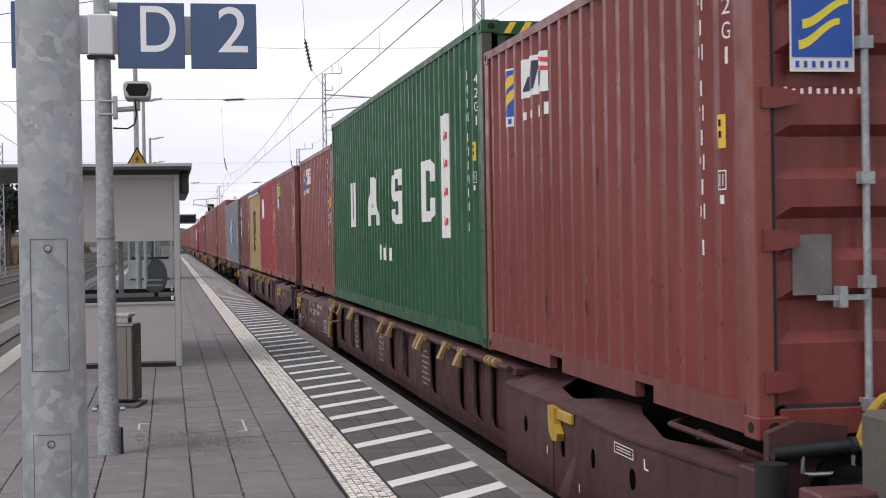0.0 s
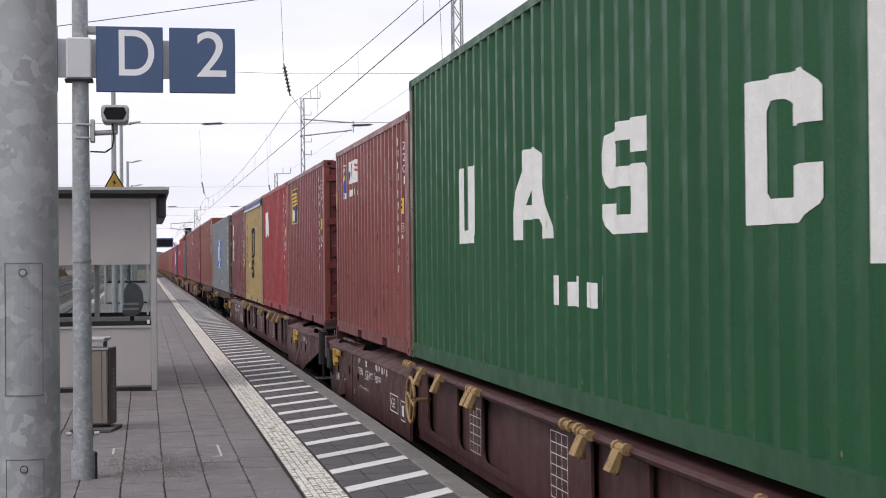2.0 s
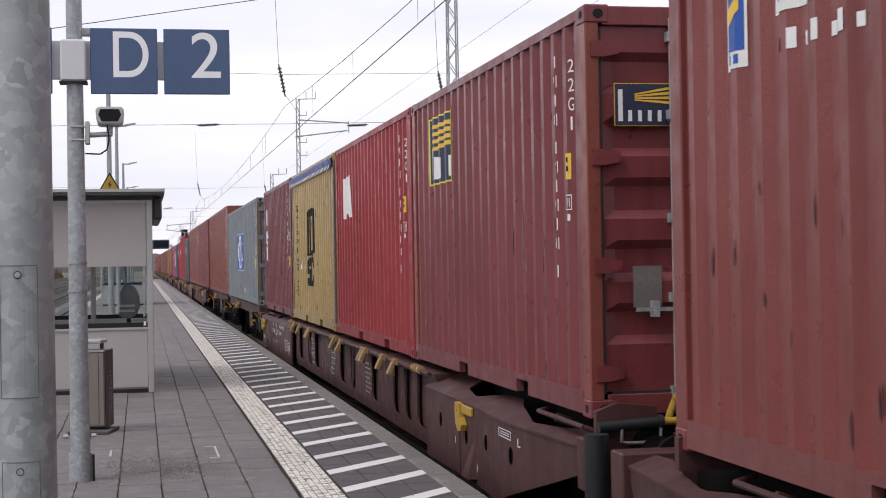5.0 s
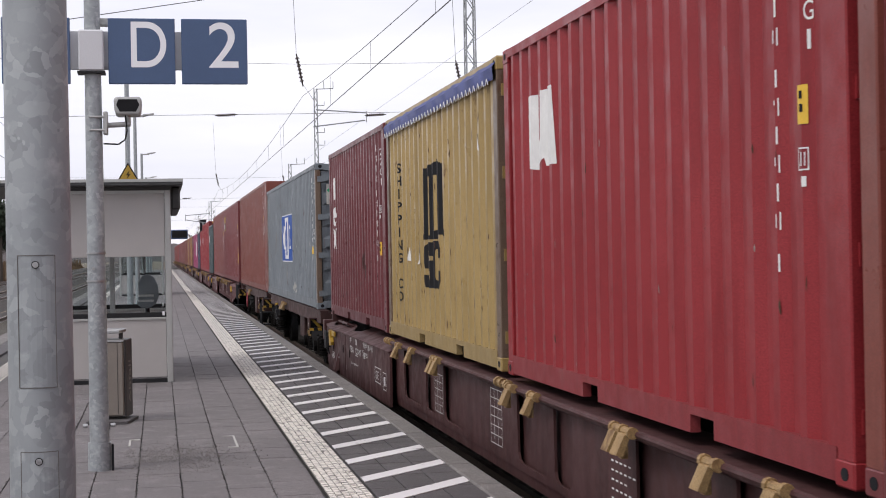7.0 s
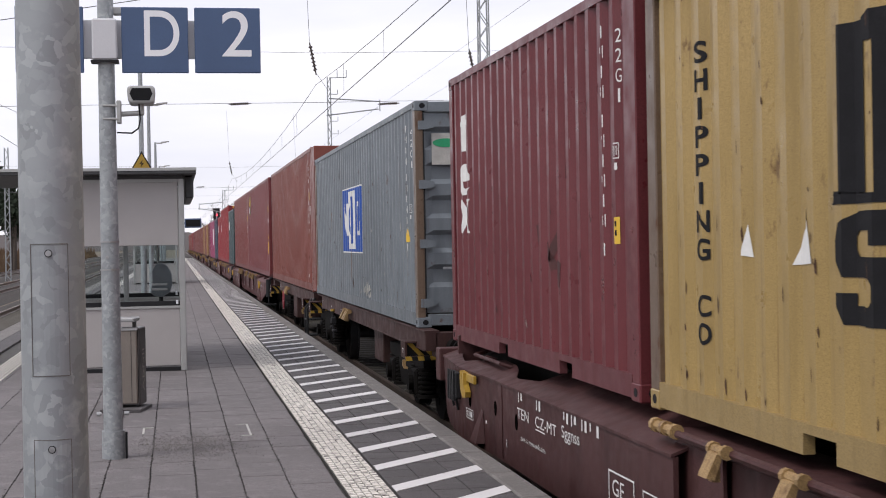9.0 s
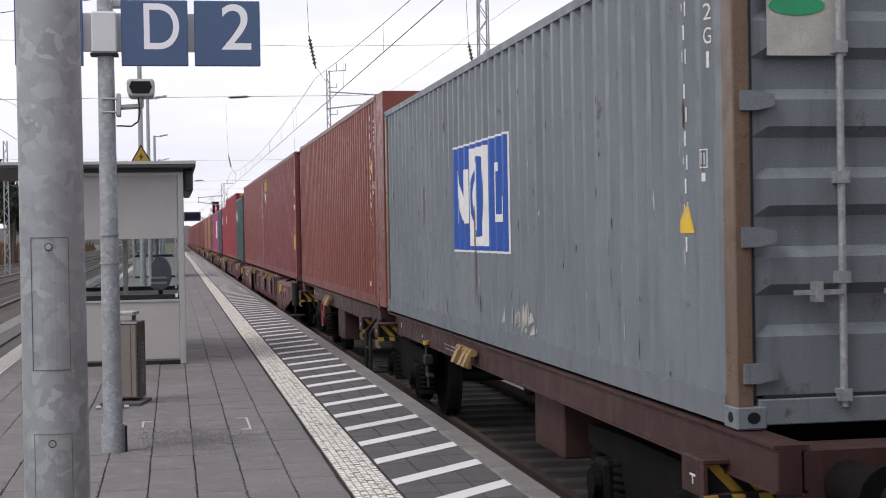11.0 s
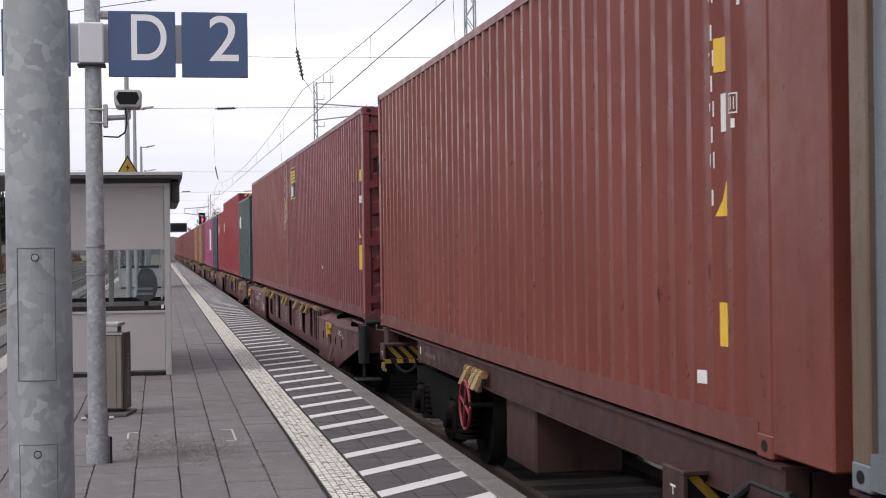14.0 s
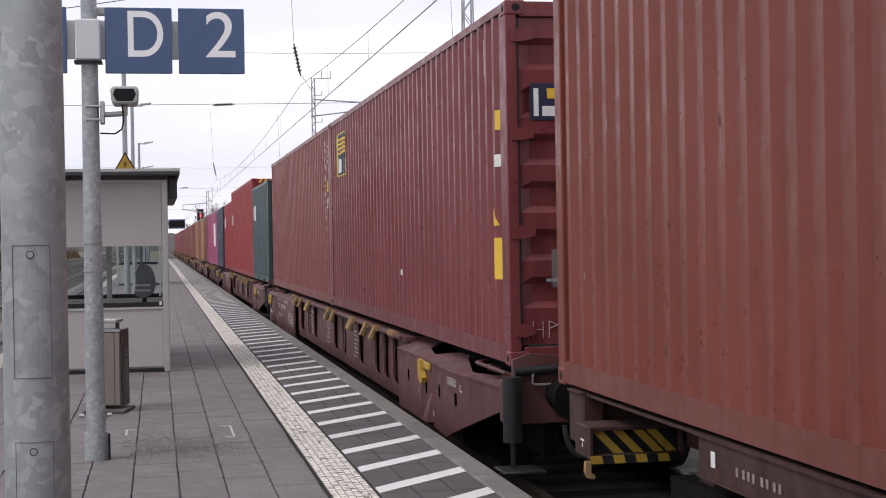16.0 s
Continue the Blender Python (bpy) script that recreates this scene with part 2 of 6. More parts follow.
M = dict(
    red_brown=paint("paint_red_brown", (0.172, 0.037, 0.032), 0.6),
    red_brown2=paint("paint_oxide_red", (0.185, 0.047, 0.042), 0.5),
    maroon=paint("paint_maroon", (0.130, 0.026, 0.031), 0.5),
    maroon_red=paint("paint_dull_maroon", (0.165, 0.036, 0.039), 0.5),
    green=paint("paint_green", (0.010, 0.078, 0.027), 0.35, 0.45, 0.15),
    red=paint("paint_red", (0.25, 0.020, 0.025), 0.35, 0.42),
    yellow=paint("paint_yellow", (0.345, 0.24, 0.09), 1.3),
    grey=paint("paint_grey", (0.165, 0.188, 0.207), 1.2, 0.45, 0.2),
    orange_brown=paint("paint_orange_brown", (0.176, 0.044, 0.031), 0.5),
    orange_post=paint("paint_orange_oxide", (0.20, 0.054, 0.040), 0.7),
    rust_post=paint("paint_rusted_frame", (0.15, 0.105, 0.075), 2.2),
    olive_post=paint("paint_dulled_green", (0.055, 0.062, 0.036), 1.2),
    teal=paint("paint_teal", (0.035, 0.065, 0.07), 0.2),
    navy=paint("paint_navy", (0.03, 0.04, 0.07), 0.2),
    magenta=paint("paint_magenta", (0.30, 0.04, 0.12), 0.2),
    ochre=paint("paint_ochre", (0.28, 0.15, 0.05), 0.6),
    wagon=paint("paint_wagon_brown", (0.062, 0.0222, 0.0215), 0.9, 0.6, 0.4, 0.0, 0.7),
    wagon_pale=paint("paint_faded_brown", (0.098, 0.038, 0.038), 0.7, 0.6, 0.4, 0.0, 0.6),
    wagon_low=paint("paint_sooty_brown", (0.046, 0.0185, 0.0165), 1.6, 0.65, 0.5, 0.0, 0.8),
    # grimy steel, taken near black so the colour carries the under-train shade
    shaded_grease=plain("shaded_grimy_steel", (0.008, 0.0068, 0.0062), 0.8, 0.0, 0.5, 6, spec=0.1),
    dark=plain("dark_steel", (0.017, 0.017, 0.019), 0.55, 0.0, 0.4, 8, spec=0.3),
    lock=paint("paint_lock_yellow", (0.33, 0.215, 0.095), 2.2, 0.6, 0.3, 0.0, 0.8),
    bright_yellow=paint("paint_signal_yellow", (0.40, 0.25, 0.035), 1.3),
    black=plain("black_paint", (0.012, 0.012, 0.014), 0.7, 0.0, 0.3, spec=0.2),
    # glossless black that paints the shade inside uncut holes
    hollow=plain("dark_hollow", (0.004, 0.0035, 0.0035), 0.95, 0.0, 0.3, spec=0.0),
    scuff=plain("dark_scuff", (0.078, 0.023, 0.022), 0.7, 0.0, 0.5, 12),
    rubber=plain("black_rubber", (0.02, 0.022, 0.022), 0.8),
    white=plain("white_paint", (0.72, 0.72, 0.70), 0.6, 0.0, 0.1, 12),
    decal_blue=plain("decal_blue", (0.010, 0.075, 0.36), 0.45, 0.0, 0.15),
    decal_navy=plain("decal_navy", (0.02, 0.025, 0.06), 0.45, 0.0, 0.15),
    decal_yellow=plain("decal_yellow", (0.72, 0.46, 0.045), 0.5, 0.0, 0.1),
    decal_red=plain("decal_red", (0.55, 0.05, 0.06), 0.5, 0.0, 0.1),
    decal_lemon=plain("decal_lemon", (0.70, 0.62, 0.05), 0.5, 0.0, 0.1),
    decal_green=plain("decal_green", (0.02, 0.30, 0.13), 0.5, 0.0, 0.15),
    wheel_red=paint("paint_dark_red", (0.22, 0.018, 0.03), 0.8),
    pale_scrape=plain("pale_scrape", (0.30, 0.24, 0.22), 0.8, 0.0, 0.4, 12),
    rust_chip=plain("rust_chip", (0.085, 0.042, 0.024), 0.9, 0.0, 0.5, 20),
    tarp=plain("blue_tarpaulin", (0.012, 0.03, 0.20), 0.5, 0.0, 0.35, 5, 60, 0.4),
    galv=galvanised("galvanised_steel"),
    steel=plain("bare_steel", (0.42, 0.42, 0.42), 0.35, 0.7, 0.2),
    rail=plain("rail_steel", (0.16, 0.12, 0.10), 0.45, 0.6, 0.3),
    sign_blue=plain("sign_blue", (0.058, 0.10, 0.20), 0.42, 0.0, 0.08, 4),
    sign_white=plain("sign_white", (0.82, 0.82, 0.84), 0.5, 0.0, 0.03),
    shelter=plain("shelter_grey_panel", (0.41, 0.385, 0.375), 0.45, 0.0, 0.06, 2.5, 200, 0.03),
    shelter_dull=plain("faded_patch", (0.16, 0.145, 0.135), 0.7, 0.0, 0.25, 6),
    shelter_frame=plain("shelter_aluminium", (0.42, 0.42, 0.41), 0.4, 0.3, 0.08, 4),
    roof=plain("roof_edge_dark", (0.06, 0.06, 0.062), 0.5, 0.0, 0.3),
    bin=plain("bin_bronze_panel", (0.22, 0.19, 0.165), 0.4, 0.3, 0.12, 5),
    bin_dark=plain("bin_dark_panel", (0.05, 0.042, 0.04), 0.45, 0.2, 0.2),
    paver=concrete("paver_grey", (0.184, 0.167, 0.168)),
    paver_dark=concrete("paver_dark", (0.094, 0.086, 0.088)),
    kerb=concrete("edge_stone", (0.19, 0.176, 0.166)),
    joint=plain("joint_sand", (0.085, 0.08, 0.077), 0.95, 0, 0.4, 20),
    tactile=worn_white("tactile_white", (0.74, 0.70, 0.64), (0.20, 0.185, 0.17), 0.50, 0.62, 13),
    tactile_base=plain("tactile_grime", (0.055, 0.05, 0.045), 0.9, 0.0, 0.4, 20),
    stripe=worn_white("stripe_white", (0.64, 0.625, 0.625), (0.14, 0.13, 0.13), 0.62, 0.68, 9),
    ballast=plain("ballast", (0.042, 0.034, 0.029), 0.95, 0.0, 0.55, 14, 45, 1.0),
    earth=plain("dry_earth", (0.17, 0.13, 0.09), 0.95, 0.0, 0.35, 0.4, 20, 0.6),
    sleeper=plain("sleeper_concrete", (0.10, 0.09, 0.075), 0.9, 0.0, 0.35, 3),
    sleeper_pale=plain("pale_metal", (0.45, 0.44, 0.41), 0.6),
    seat=plain("seat_shell_grey", (0.15, 0.165, 0.18), 0.5),
    box_pale=plain("pale_grey_box", (0.58, 0.58, 0.60), 0.45, 0.0, 0.05, 5),
    bark=plain("bark", (0.07, 0.055, 0.045), 0.95),
    twig=plain("bare_twigs", (0.10, 0.08, 0.068), 0.95),
    conifer=plain("conifer_leaf", (0.035, 0.05, 0.03), 0.9, 0.0, 0.4),
    copper=plain("wire", (0.16, 0.16, 0.17), 0.5, 0.4),
    ceramic=plain("insulator_brown", (0.05, 0.035, 0.03), 0.3),
)
gl, gn, gll, gbs = nodes_of("shelter_glass")
gbs.inputs["Base Color"].default_value = (0.86, 0.90, 0.90, 1)
gbs.inputs["Transmission Weight"].default_value = 1.0
gbs.inputs["Roughness"].default_value, gbs.inputs["IOR"].default_value = 0.02, 1.03
M["glass"] = gl
rl, rn, rll, rbs = nodes_of("red_signal_light")
rbs.inputs["Base Color"].default_value = (0.5, 0.01, 0.01, 1)
rbs.inputs["Emission Color"].default_value, rbs.inputs["Emission Strength"].default_value = (1, 0.05, 0.08, 1), 3.0
M["red_light"] = rl


# ---- mesh helpers ----
def box(bm, x0, x1, y0, y1, z0, z1, bev=0.0):
    vs = [bm.verts.new((x, y, z)) for x in (x0, x1) for y in (y0, y1) for z in (z0, z1)]
    fs = [bm.faces.new([vs[i] for i in f]) for f in ((0, 1, 3, 2), (4, 6, 7, 5), (0, 4, 5, 1), (2, 3, 7, 6), (0, 2, 6, 4), (1, 5, 7, 3))]
    if bev:
        bmesh.ops.bevel(bm, geom=list({e for f in fs for e in f.edges}), offset=bev, segments=1, affect="EDGES", profile=0.5)
    return bm


def a_box(x0, x1, y0, y1, z0, z1, bev=0.0):
    return box(bmesh.new(), x0, x1, y0, y1, z0, z1, bev)


def rod(bm, a, b, r, seg=10, r2=None):
    a, b = Vector(a), Vector(b)
    m = Matrix.Translation((a + b) / 2) @ (b - a).to_track_quat("Z", "Y").to_matrix().to_4x4()
    bmesh.ops.create_cone(bm, cap_ends=True, segments=seg, radius1=r, radius2=r if r2 is None else r2, depth=(b - a).length, matrix=m)
    return bm


def prism(bm, pts, axis, lo, hi):
    """A closed outline in the two other axes, pushed from lo to hi along axis."""
    def at(p, w):
        return {"x": (w, p[0], p[1]), "y": (p[0], w, p[1]), "z": (p[0], p[1], w)}[axis]
    a, b = [bm.verts.new(at(p, lo)) for p in pts], [bm.verts.new(at(p, hi)) for p in pts]
    k = len(pts)
    bm.faces.new(a), bm.faces.new(b[::-1])
    for i in range(k):
        bm.faces.new((a[i], b[i], b[(i + 1) % k], a[(i + 1) % k]))
    bmesh.ops.recalc_face_normals(bm, faces=bm.faces)
    return bm


def lathe(bm, a, b, profile, seg=12):
    """A turned body between two points: pairs of share along the axis and radius."""
    a, b = Vector(a), Vector(b)
    turn = (b - a).to_track_quat("Z", "Y").to_matrix()
    rings = []
    for f, r in profile:
        c = a.lerp(b, f)
        rings.append([bm.verts.new(c + turn @ Vector((r * math.cos(2 * math.pi * i / seg), r * math.sin(2 * math.pi * i / seg), 0))) for i in range(seg)])
    for p, q in zip(rings, rings[1:]):
        for i in range(seg):
            bm.faces.new((p[i], p[(i + 1) % seg], q[(i + 1) % seg], q[i]))
    bm.faces.new(rings[0][::-1])
    bm.faces.new(rings[-1])
    return bm


def swept(bm, pts, r, seg=8):
    """One round tube through points."""
    pts = [Vector(p) for p in pts]
    rings = []
    for i, p in enumerate(pts):
        d = (pts[min(i + 1, len(pts) - 1)] - pts[max(i - 1, 0)]).normalized()
        turn = d.to_track_quat("Z", "Y").to_matrix()
        rings.append([bm.verts.new(p + turn @ Vector((r * math.cos(2 * math.pi * k / seg), r * math.sin(2 * math.pi * k / seg), 0))) for k in range(seg)])
    for p, q in zip(rings, rings[1:]):
        for k in range(seg):
            bm.faces.new((p[k], p[(k + 1) % seg], q[(k + 1) % seg], q[k]))
    bm.faces.new(rings[0][::-1])
    bm.faces.new(rings[-1])
    return bm


def mesh_of(name, bm, material, smooth=False):
    bmesh.ops.recalc_face_normals(bm, faces=bm.faces)
    me = bpy.data.meshes.new(name)
    bm.to_mesh(me)
    bm.free()
    me.materials.append(material)
    if smooth:
        me.shade_smooth()
        me.set_sharp_from_angle(angle=radians(40))
    return me


def part(name, bm, material, parent, label="", smooth=False):
    ob = new(name, mesh_of(name, bm, material, smooth) if isinstance(bm, bmesh.types.BMesh) else bm)
    ob.parent = parent
    if label:
        ob["label"] = label
    return ob


def thing(name, label, category, m=None, group="", kind=""):
    ob = new(name)
    ob.empty_display_size = 0.2
    if m is not None:
        ob.matrix_basis = m
    return tagged(ob, label, category, group, kind)


def solid(name, bm, material, label, category="", group="", kind="", m=None, smooth=False):
    ob = new(name, mesh_of(name, bm, material, smooth))
    if m is not None:
        ob.matrix_basis = m
    return tagged(ob, label, category, group, kind)


def lettering(text, height, width=None, bold=0.0):
    """A flat bmesh of the words in x and y, its lower left corner at the origin."""
    cu = bpy.data.curves.new("words", "FONT")
    cu.body, cu.size, cu.offset = text, 1.0, bold
    ob = bpy.data.objects.new("words", cu)
    scene.collection.objects.link(ob)
    dg = bpy.context.evaluated_depsgraph_get()
    bm = bmesh.new()
    bm.from_mesh(ob.evaluated_get(dg).to_mesh())
    bpy.data.objects.remove(ob)
    bpy.data.curves.remove(cu)
    xs, ys = [v.co.x for v in bm.verts], [v.co.y for v in bm.verts]
    k = height / (max(ys) - min(ys))
    kx = k if width is None else width / (max(xs) - min(xs))
    for v in bm.verts:
        v.co = ((v.co.x - min(xs)) * kx, (v.co.y - min(ys)) * k, 0)
    return bm


# ---- containers: x 0 is the face to the platform, y 0 the near end, z 0 the underside ----
PITCH, WIDE = 0.2775, 2.438
STEPS = ((0.0, 0.006), (0.07, 0.006), (0.138, 0.042), (0.208, 0.042))


def wave(y):
    f = (y - 0.17) % PITCH
    for (a, da), (b, db) in zip(STEPS, STEPS[1:] + ((PITCH, 0.006),)):
        if f <= b:
            return da + (db - da) * (f - a) / (b - a)
    return 0.006


def breaks(y0, y1):
    k = math.floor((y0 - 0.17) / PITCH)
    out = []
    while k * PITCH + 0.17 < y1:
        out += [b for b in (k * PITCH + 0.17 + s[0] for s in STEPS) if y0 + 1e-4 < b < y1 - 1e-4]
        k += 1
    return out


def side_sheet(length, z0, z1, x, sign, plain_near=0.0):
    bm = bmesh.new()
    a, b = 0.17 + plain_near, length - 0.16
    ys = [0.1, a] + breaks(a, b) + [b, length - 0.1]
    cols = [[bm.verts.new((x + sign * (wave(y) if a <= y <= b else 0.006), y, z)) for z in (z0, z1)] for y in ys]
    for p, q in zip(cols, cols[1:]):
        bm.faces.new((p[0], q[0], q[1], p[1]))
    return bm


def on_side(ob, bm, material, name, label="", lift=0.004):
    """Lays a flat mesh (x = along the side from the near end, y = height) on the corrugated face."""
    joined = name.endswith(("bars", "lettering"))
    if len(bm.faces) > 1 and not joined:
        for f in bm.faces:
            on_side(ob, flat([(v.co.x, v.co.y) for v in f.verts]), material, name, label, lift)
        bm.free()
        return None
    xs = [v.co.x for v in bm.verts]
    for b in breaks(min(xs), max(xs)):
        bmesh.ops.bisect_plane(bm, geom=bm.verts[:] + bm.edges[:] + bm.faces[:], plane_co=(b, 0, 0), plane_no=(1, 0, 0), dist=1e-5)
    for v in bm.verts:
        v.co = (wave(v.co.x) - lift, v.co.x, v.co.y)
    for f in bm.faces:
        f.normal_update()
        if f.normal.x > 0:
            f.normal_flip()
    me = bpy.data.meshes.new(name)
    bm.to_mesh(me)
    bm.free()
    me.materials.append(material)
    o = part(name, me, None, ob, label)
    return tagged(o, kind="stuff") if joined else o


def flat(*polys):
    bm = bmesh.new()
    for p in polys:
        bm.faces.new([bm.verts.new((a, b, 0)) for a, b in p])
    return bm


def mark_side(ob, polys, material, name, lift=0.004):
    """Flat outlines (along, height), hollows and all, laid on the ribs as one painted mark."""
    bm = flat(*polys)
    bm.normal_update()
    bmesh.ops.triangulate(bm, faces=bm.faces[:], quad_method="FIXED", ngon_method="EAR_CLIP")
    xs = [v.co.x for v in bm.verts]
    for b in breaks(min(xs), max(xs)):
        bmesh.ops.bisect_plane(bm, geom=bm.verts[:] + bm.edges[:] + bm.faces[:], plane_co=(b, 0, 0), plane_no=(1, 0, 0), dist=1e-5)
    for v in bm.verts:
        v.co = (wave(v.co.x) - lift, v.co.x, v.co.y)
    for f in bm.faces:
        f.normal_update()
        if f.normal.x > 0:
            f.normal_flip()
    me = bpy.data.meshes.new(name)
    bm.to_mesh(me)
    bm.free()
    me.materials.append(material)
    return part(name, me, None, ob)


def fitted(shape, left, right, z0, z1):
    """Outlines in a unit square, stretched between two marks along the side and two heights."""
    return [[(left + (right - left) * a, z0 + (z1 - z0) * b) for a, b in p] for p in shape]


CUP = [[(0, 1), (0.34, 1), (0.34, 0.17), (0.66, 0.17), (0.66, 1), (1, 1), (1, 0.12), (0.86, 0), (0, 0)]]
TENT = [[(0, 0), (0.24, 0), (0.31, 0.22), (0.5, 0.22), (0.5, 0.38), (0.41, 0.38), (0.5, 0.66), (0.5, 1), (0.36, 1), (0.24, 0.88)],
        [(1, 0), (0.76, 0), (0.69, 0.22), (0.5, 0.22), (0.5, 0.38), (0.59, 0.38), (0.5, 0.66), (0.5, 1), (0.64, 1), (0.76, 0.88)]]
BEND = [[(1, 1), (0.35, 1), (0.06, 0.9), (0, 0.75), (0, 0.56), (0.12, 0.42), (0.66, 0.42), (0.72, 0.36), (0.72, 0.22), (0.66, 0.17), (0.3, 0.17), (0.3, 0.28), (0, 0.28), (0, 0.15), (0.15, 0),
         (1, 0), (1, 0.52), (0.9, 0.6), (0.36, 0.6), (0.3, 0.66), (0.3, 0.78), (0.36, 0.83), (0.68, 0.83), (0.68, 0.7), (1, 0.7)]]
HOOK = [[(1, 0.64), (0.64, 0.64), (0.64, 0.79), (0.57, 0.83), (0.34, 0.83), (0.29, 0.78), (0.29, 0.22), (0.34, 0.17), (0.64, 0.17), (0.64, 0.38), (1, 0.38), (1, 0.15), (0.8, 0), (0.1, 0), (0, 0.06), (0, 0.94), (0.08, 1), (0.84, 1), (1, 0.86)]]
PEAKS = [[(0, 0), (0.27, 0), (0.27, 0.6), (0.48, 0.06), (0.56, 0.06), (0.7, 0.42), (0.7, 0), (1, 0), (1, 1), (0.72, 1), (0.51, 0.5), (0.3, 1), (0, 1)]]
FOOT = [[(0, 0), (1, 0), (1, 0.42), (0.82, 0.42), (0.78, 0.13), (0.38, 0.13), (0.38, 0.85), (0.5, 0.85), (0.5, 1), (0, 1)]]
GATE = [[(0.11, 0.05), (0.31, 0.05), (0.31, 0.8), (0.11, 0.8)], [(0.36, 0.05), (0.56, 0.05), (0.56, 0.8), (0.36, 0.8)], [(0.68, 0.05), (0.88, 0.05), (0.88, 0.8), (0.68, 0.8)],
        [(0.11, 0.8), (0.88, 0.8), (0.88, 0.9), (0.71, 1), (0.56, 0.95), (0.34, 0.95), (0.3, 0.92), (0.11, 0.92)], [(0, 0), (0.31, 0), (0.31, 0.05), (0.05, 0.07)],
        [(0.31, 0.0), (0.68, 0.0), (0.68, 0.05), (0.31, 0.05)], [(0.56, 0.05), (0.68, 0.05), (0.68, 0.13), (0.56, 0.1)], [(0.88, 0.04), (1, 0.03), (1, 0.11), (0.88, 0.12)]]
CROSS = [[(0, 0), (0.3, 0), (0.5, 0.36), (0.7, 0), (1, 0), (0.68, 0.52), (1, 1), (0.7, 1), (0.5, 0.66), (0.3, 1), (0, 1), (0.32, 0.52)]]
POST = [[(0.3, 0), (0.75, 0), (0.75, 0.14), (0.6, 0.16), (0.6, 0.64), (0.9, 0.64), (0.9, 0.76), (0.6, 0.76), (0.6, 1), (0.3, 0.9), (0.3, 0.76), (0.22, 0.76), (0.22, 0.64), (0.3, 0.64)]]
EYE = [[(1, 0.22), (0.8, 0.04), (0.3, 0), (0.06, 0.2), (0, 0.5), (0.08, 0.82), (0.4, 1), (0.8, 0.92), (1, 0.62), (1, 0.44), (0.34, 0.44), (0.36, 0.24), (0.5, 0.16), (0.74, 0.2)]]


def rect(x0, x1, y0, y1):
    return ((x0, y0), (x1, y0), (x1, y1), (x0, y1))


def bars_down(y, z1, z0, n, w=0.06, fill=0.6):
    """A column of short bars that stands for small characters."""
    s = (z1 - z0) / n
    return [rect(y - w / 2 * (0.6 + 0.4 * ((i * 7) % 3) / 2), y + w / 2, z1 - s * (i + fill), z1 - s * i) for i in range(n)]


def door_sheet(x0, x1, z0, z1, n):
    bm = bmesh.new()
    prof, band = [(z0, 0.0), (z0 + 0.16, 0.0)], (z1 - z0 - 0.32) / n
    for i in range(n):
        b = z0 + 0.16 + i * band
        prof += [(b + band * 0.34, 0.0), (b + band * 0.48, 0.045), (b + band * 0.86, 0.045), (b + band, 0.0)]
    prof += [(z1, 0.0)]
    rows = [[bm.verts.new((x, 0.035 + (d if 0 < i < 3 else 0), z)) for i, x in enumerate((x0, x0 + 0.09, x1 - 0.09, x1))] for z, d in prof]
    for p, q in zip(rows, rows[1:]):
        for i in range(3):
            bm.faces.new((p[i], p[i + 1], q[i + 1], q[i]))
    bmesh.ops.remove_doubles(bm, verts=bm.verts, dist=1e-5)
    return bm


GRIMY = {}


def grimy(mat):
    """The same paint, dulled by road dirt, for the bottom rails."""
    if mat.name not in GRIMY:
        c = next(n for n in mat.node_tree.nodes if n.type == "MIX").inputs[6].default_value
        GRIMY[mat.name] = paint(mat.name + "_dirty", tuple(v * 0.80 + 0.012 for v in c[:3]), 0.6, 0.6)
    return GRIMY[mat.name]


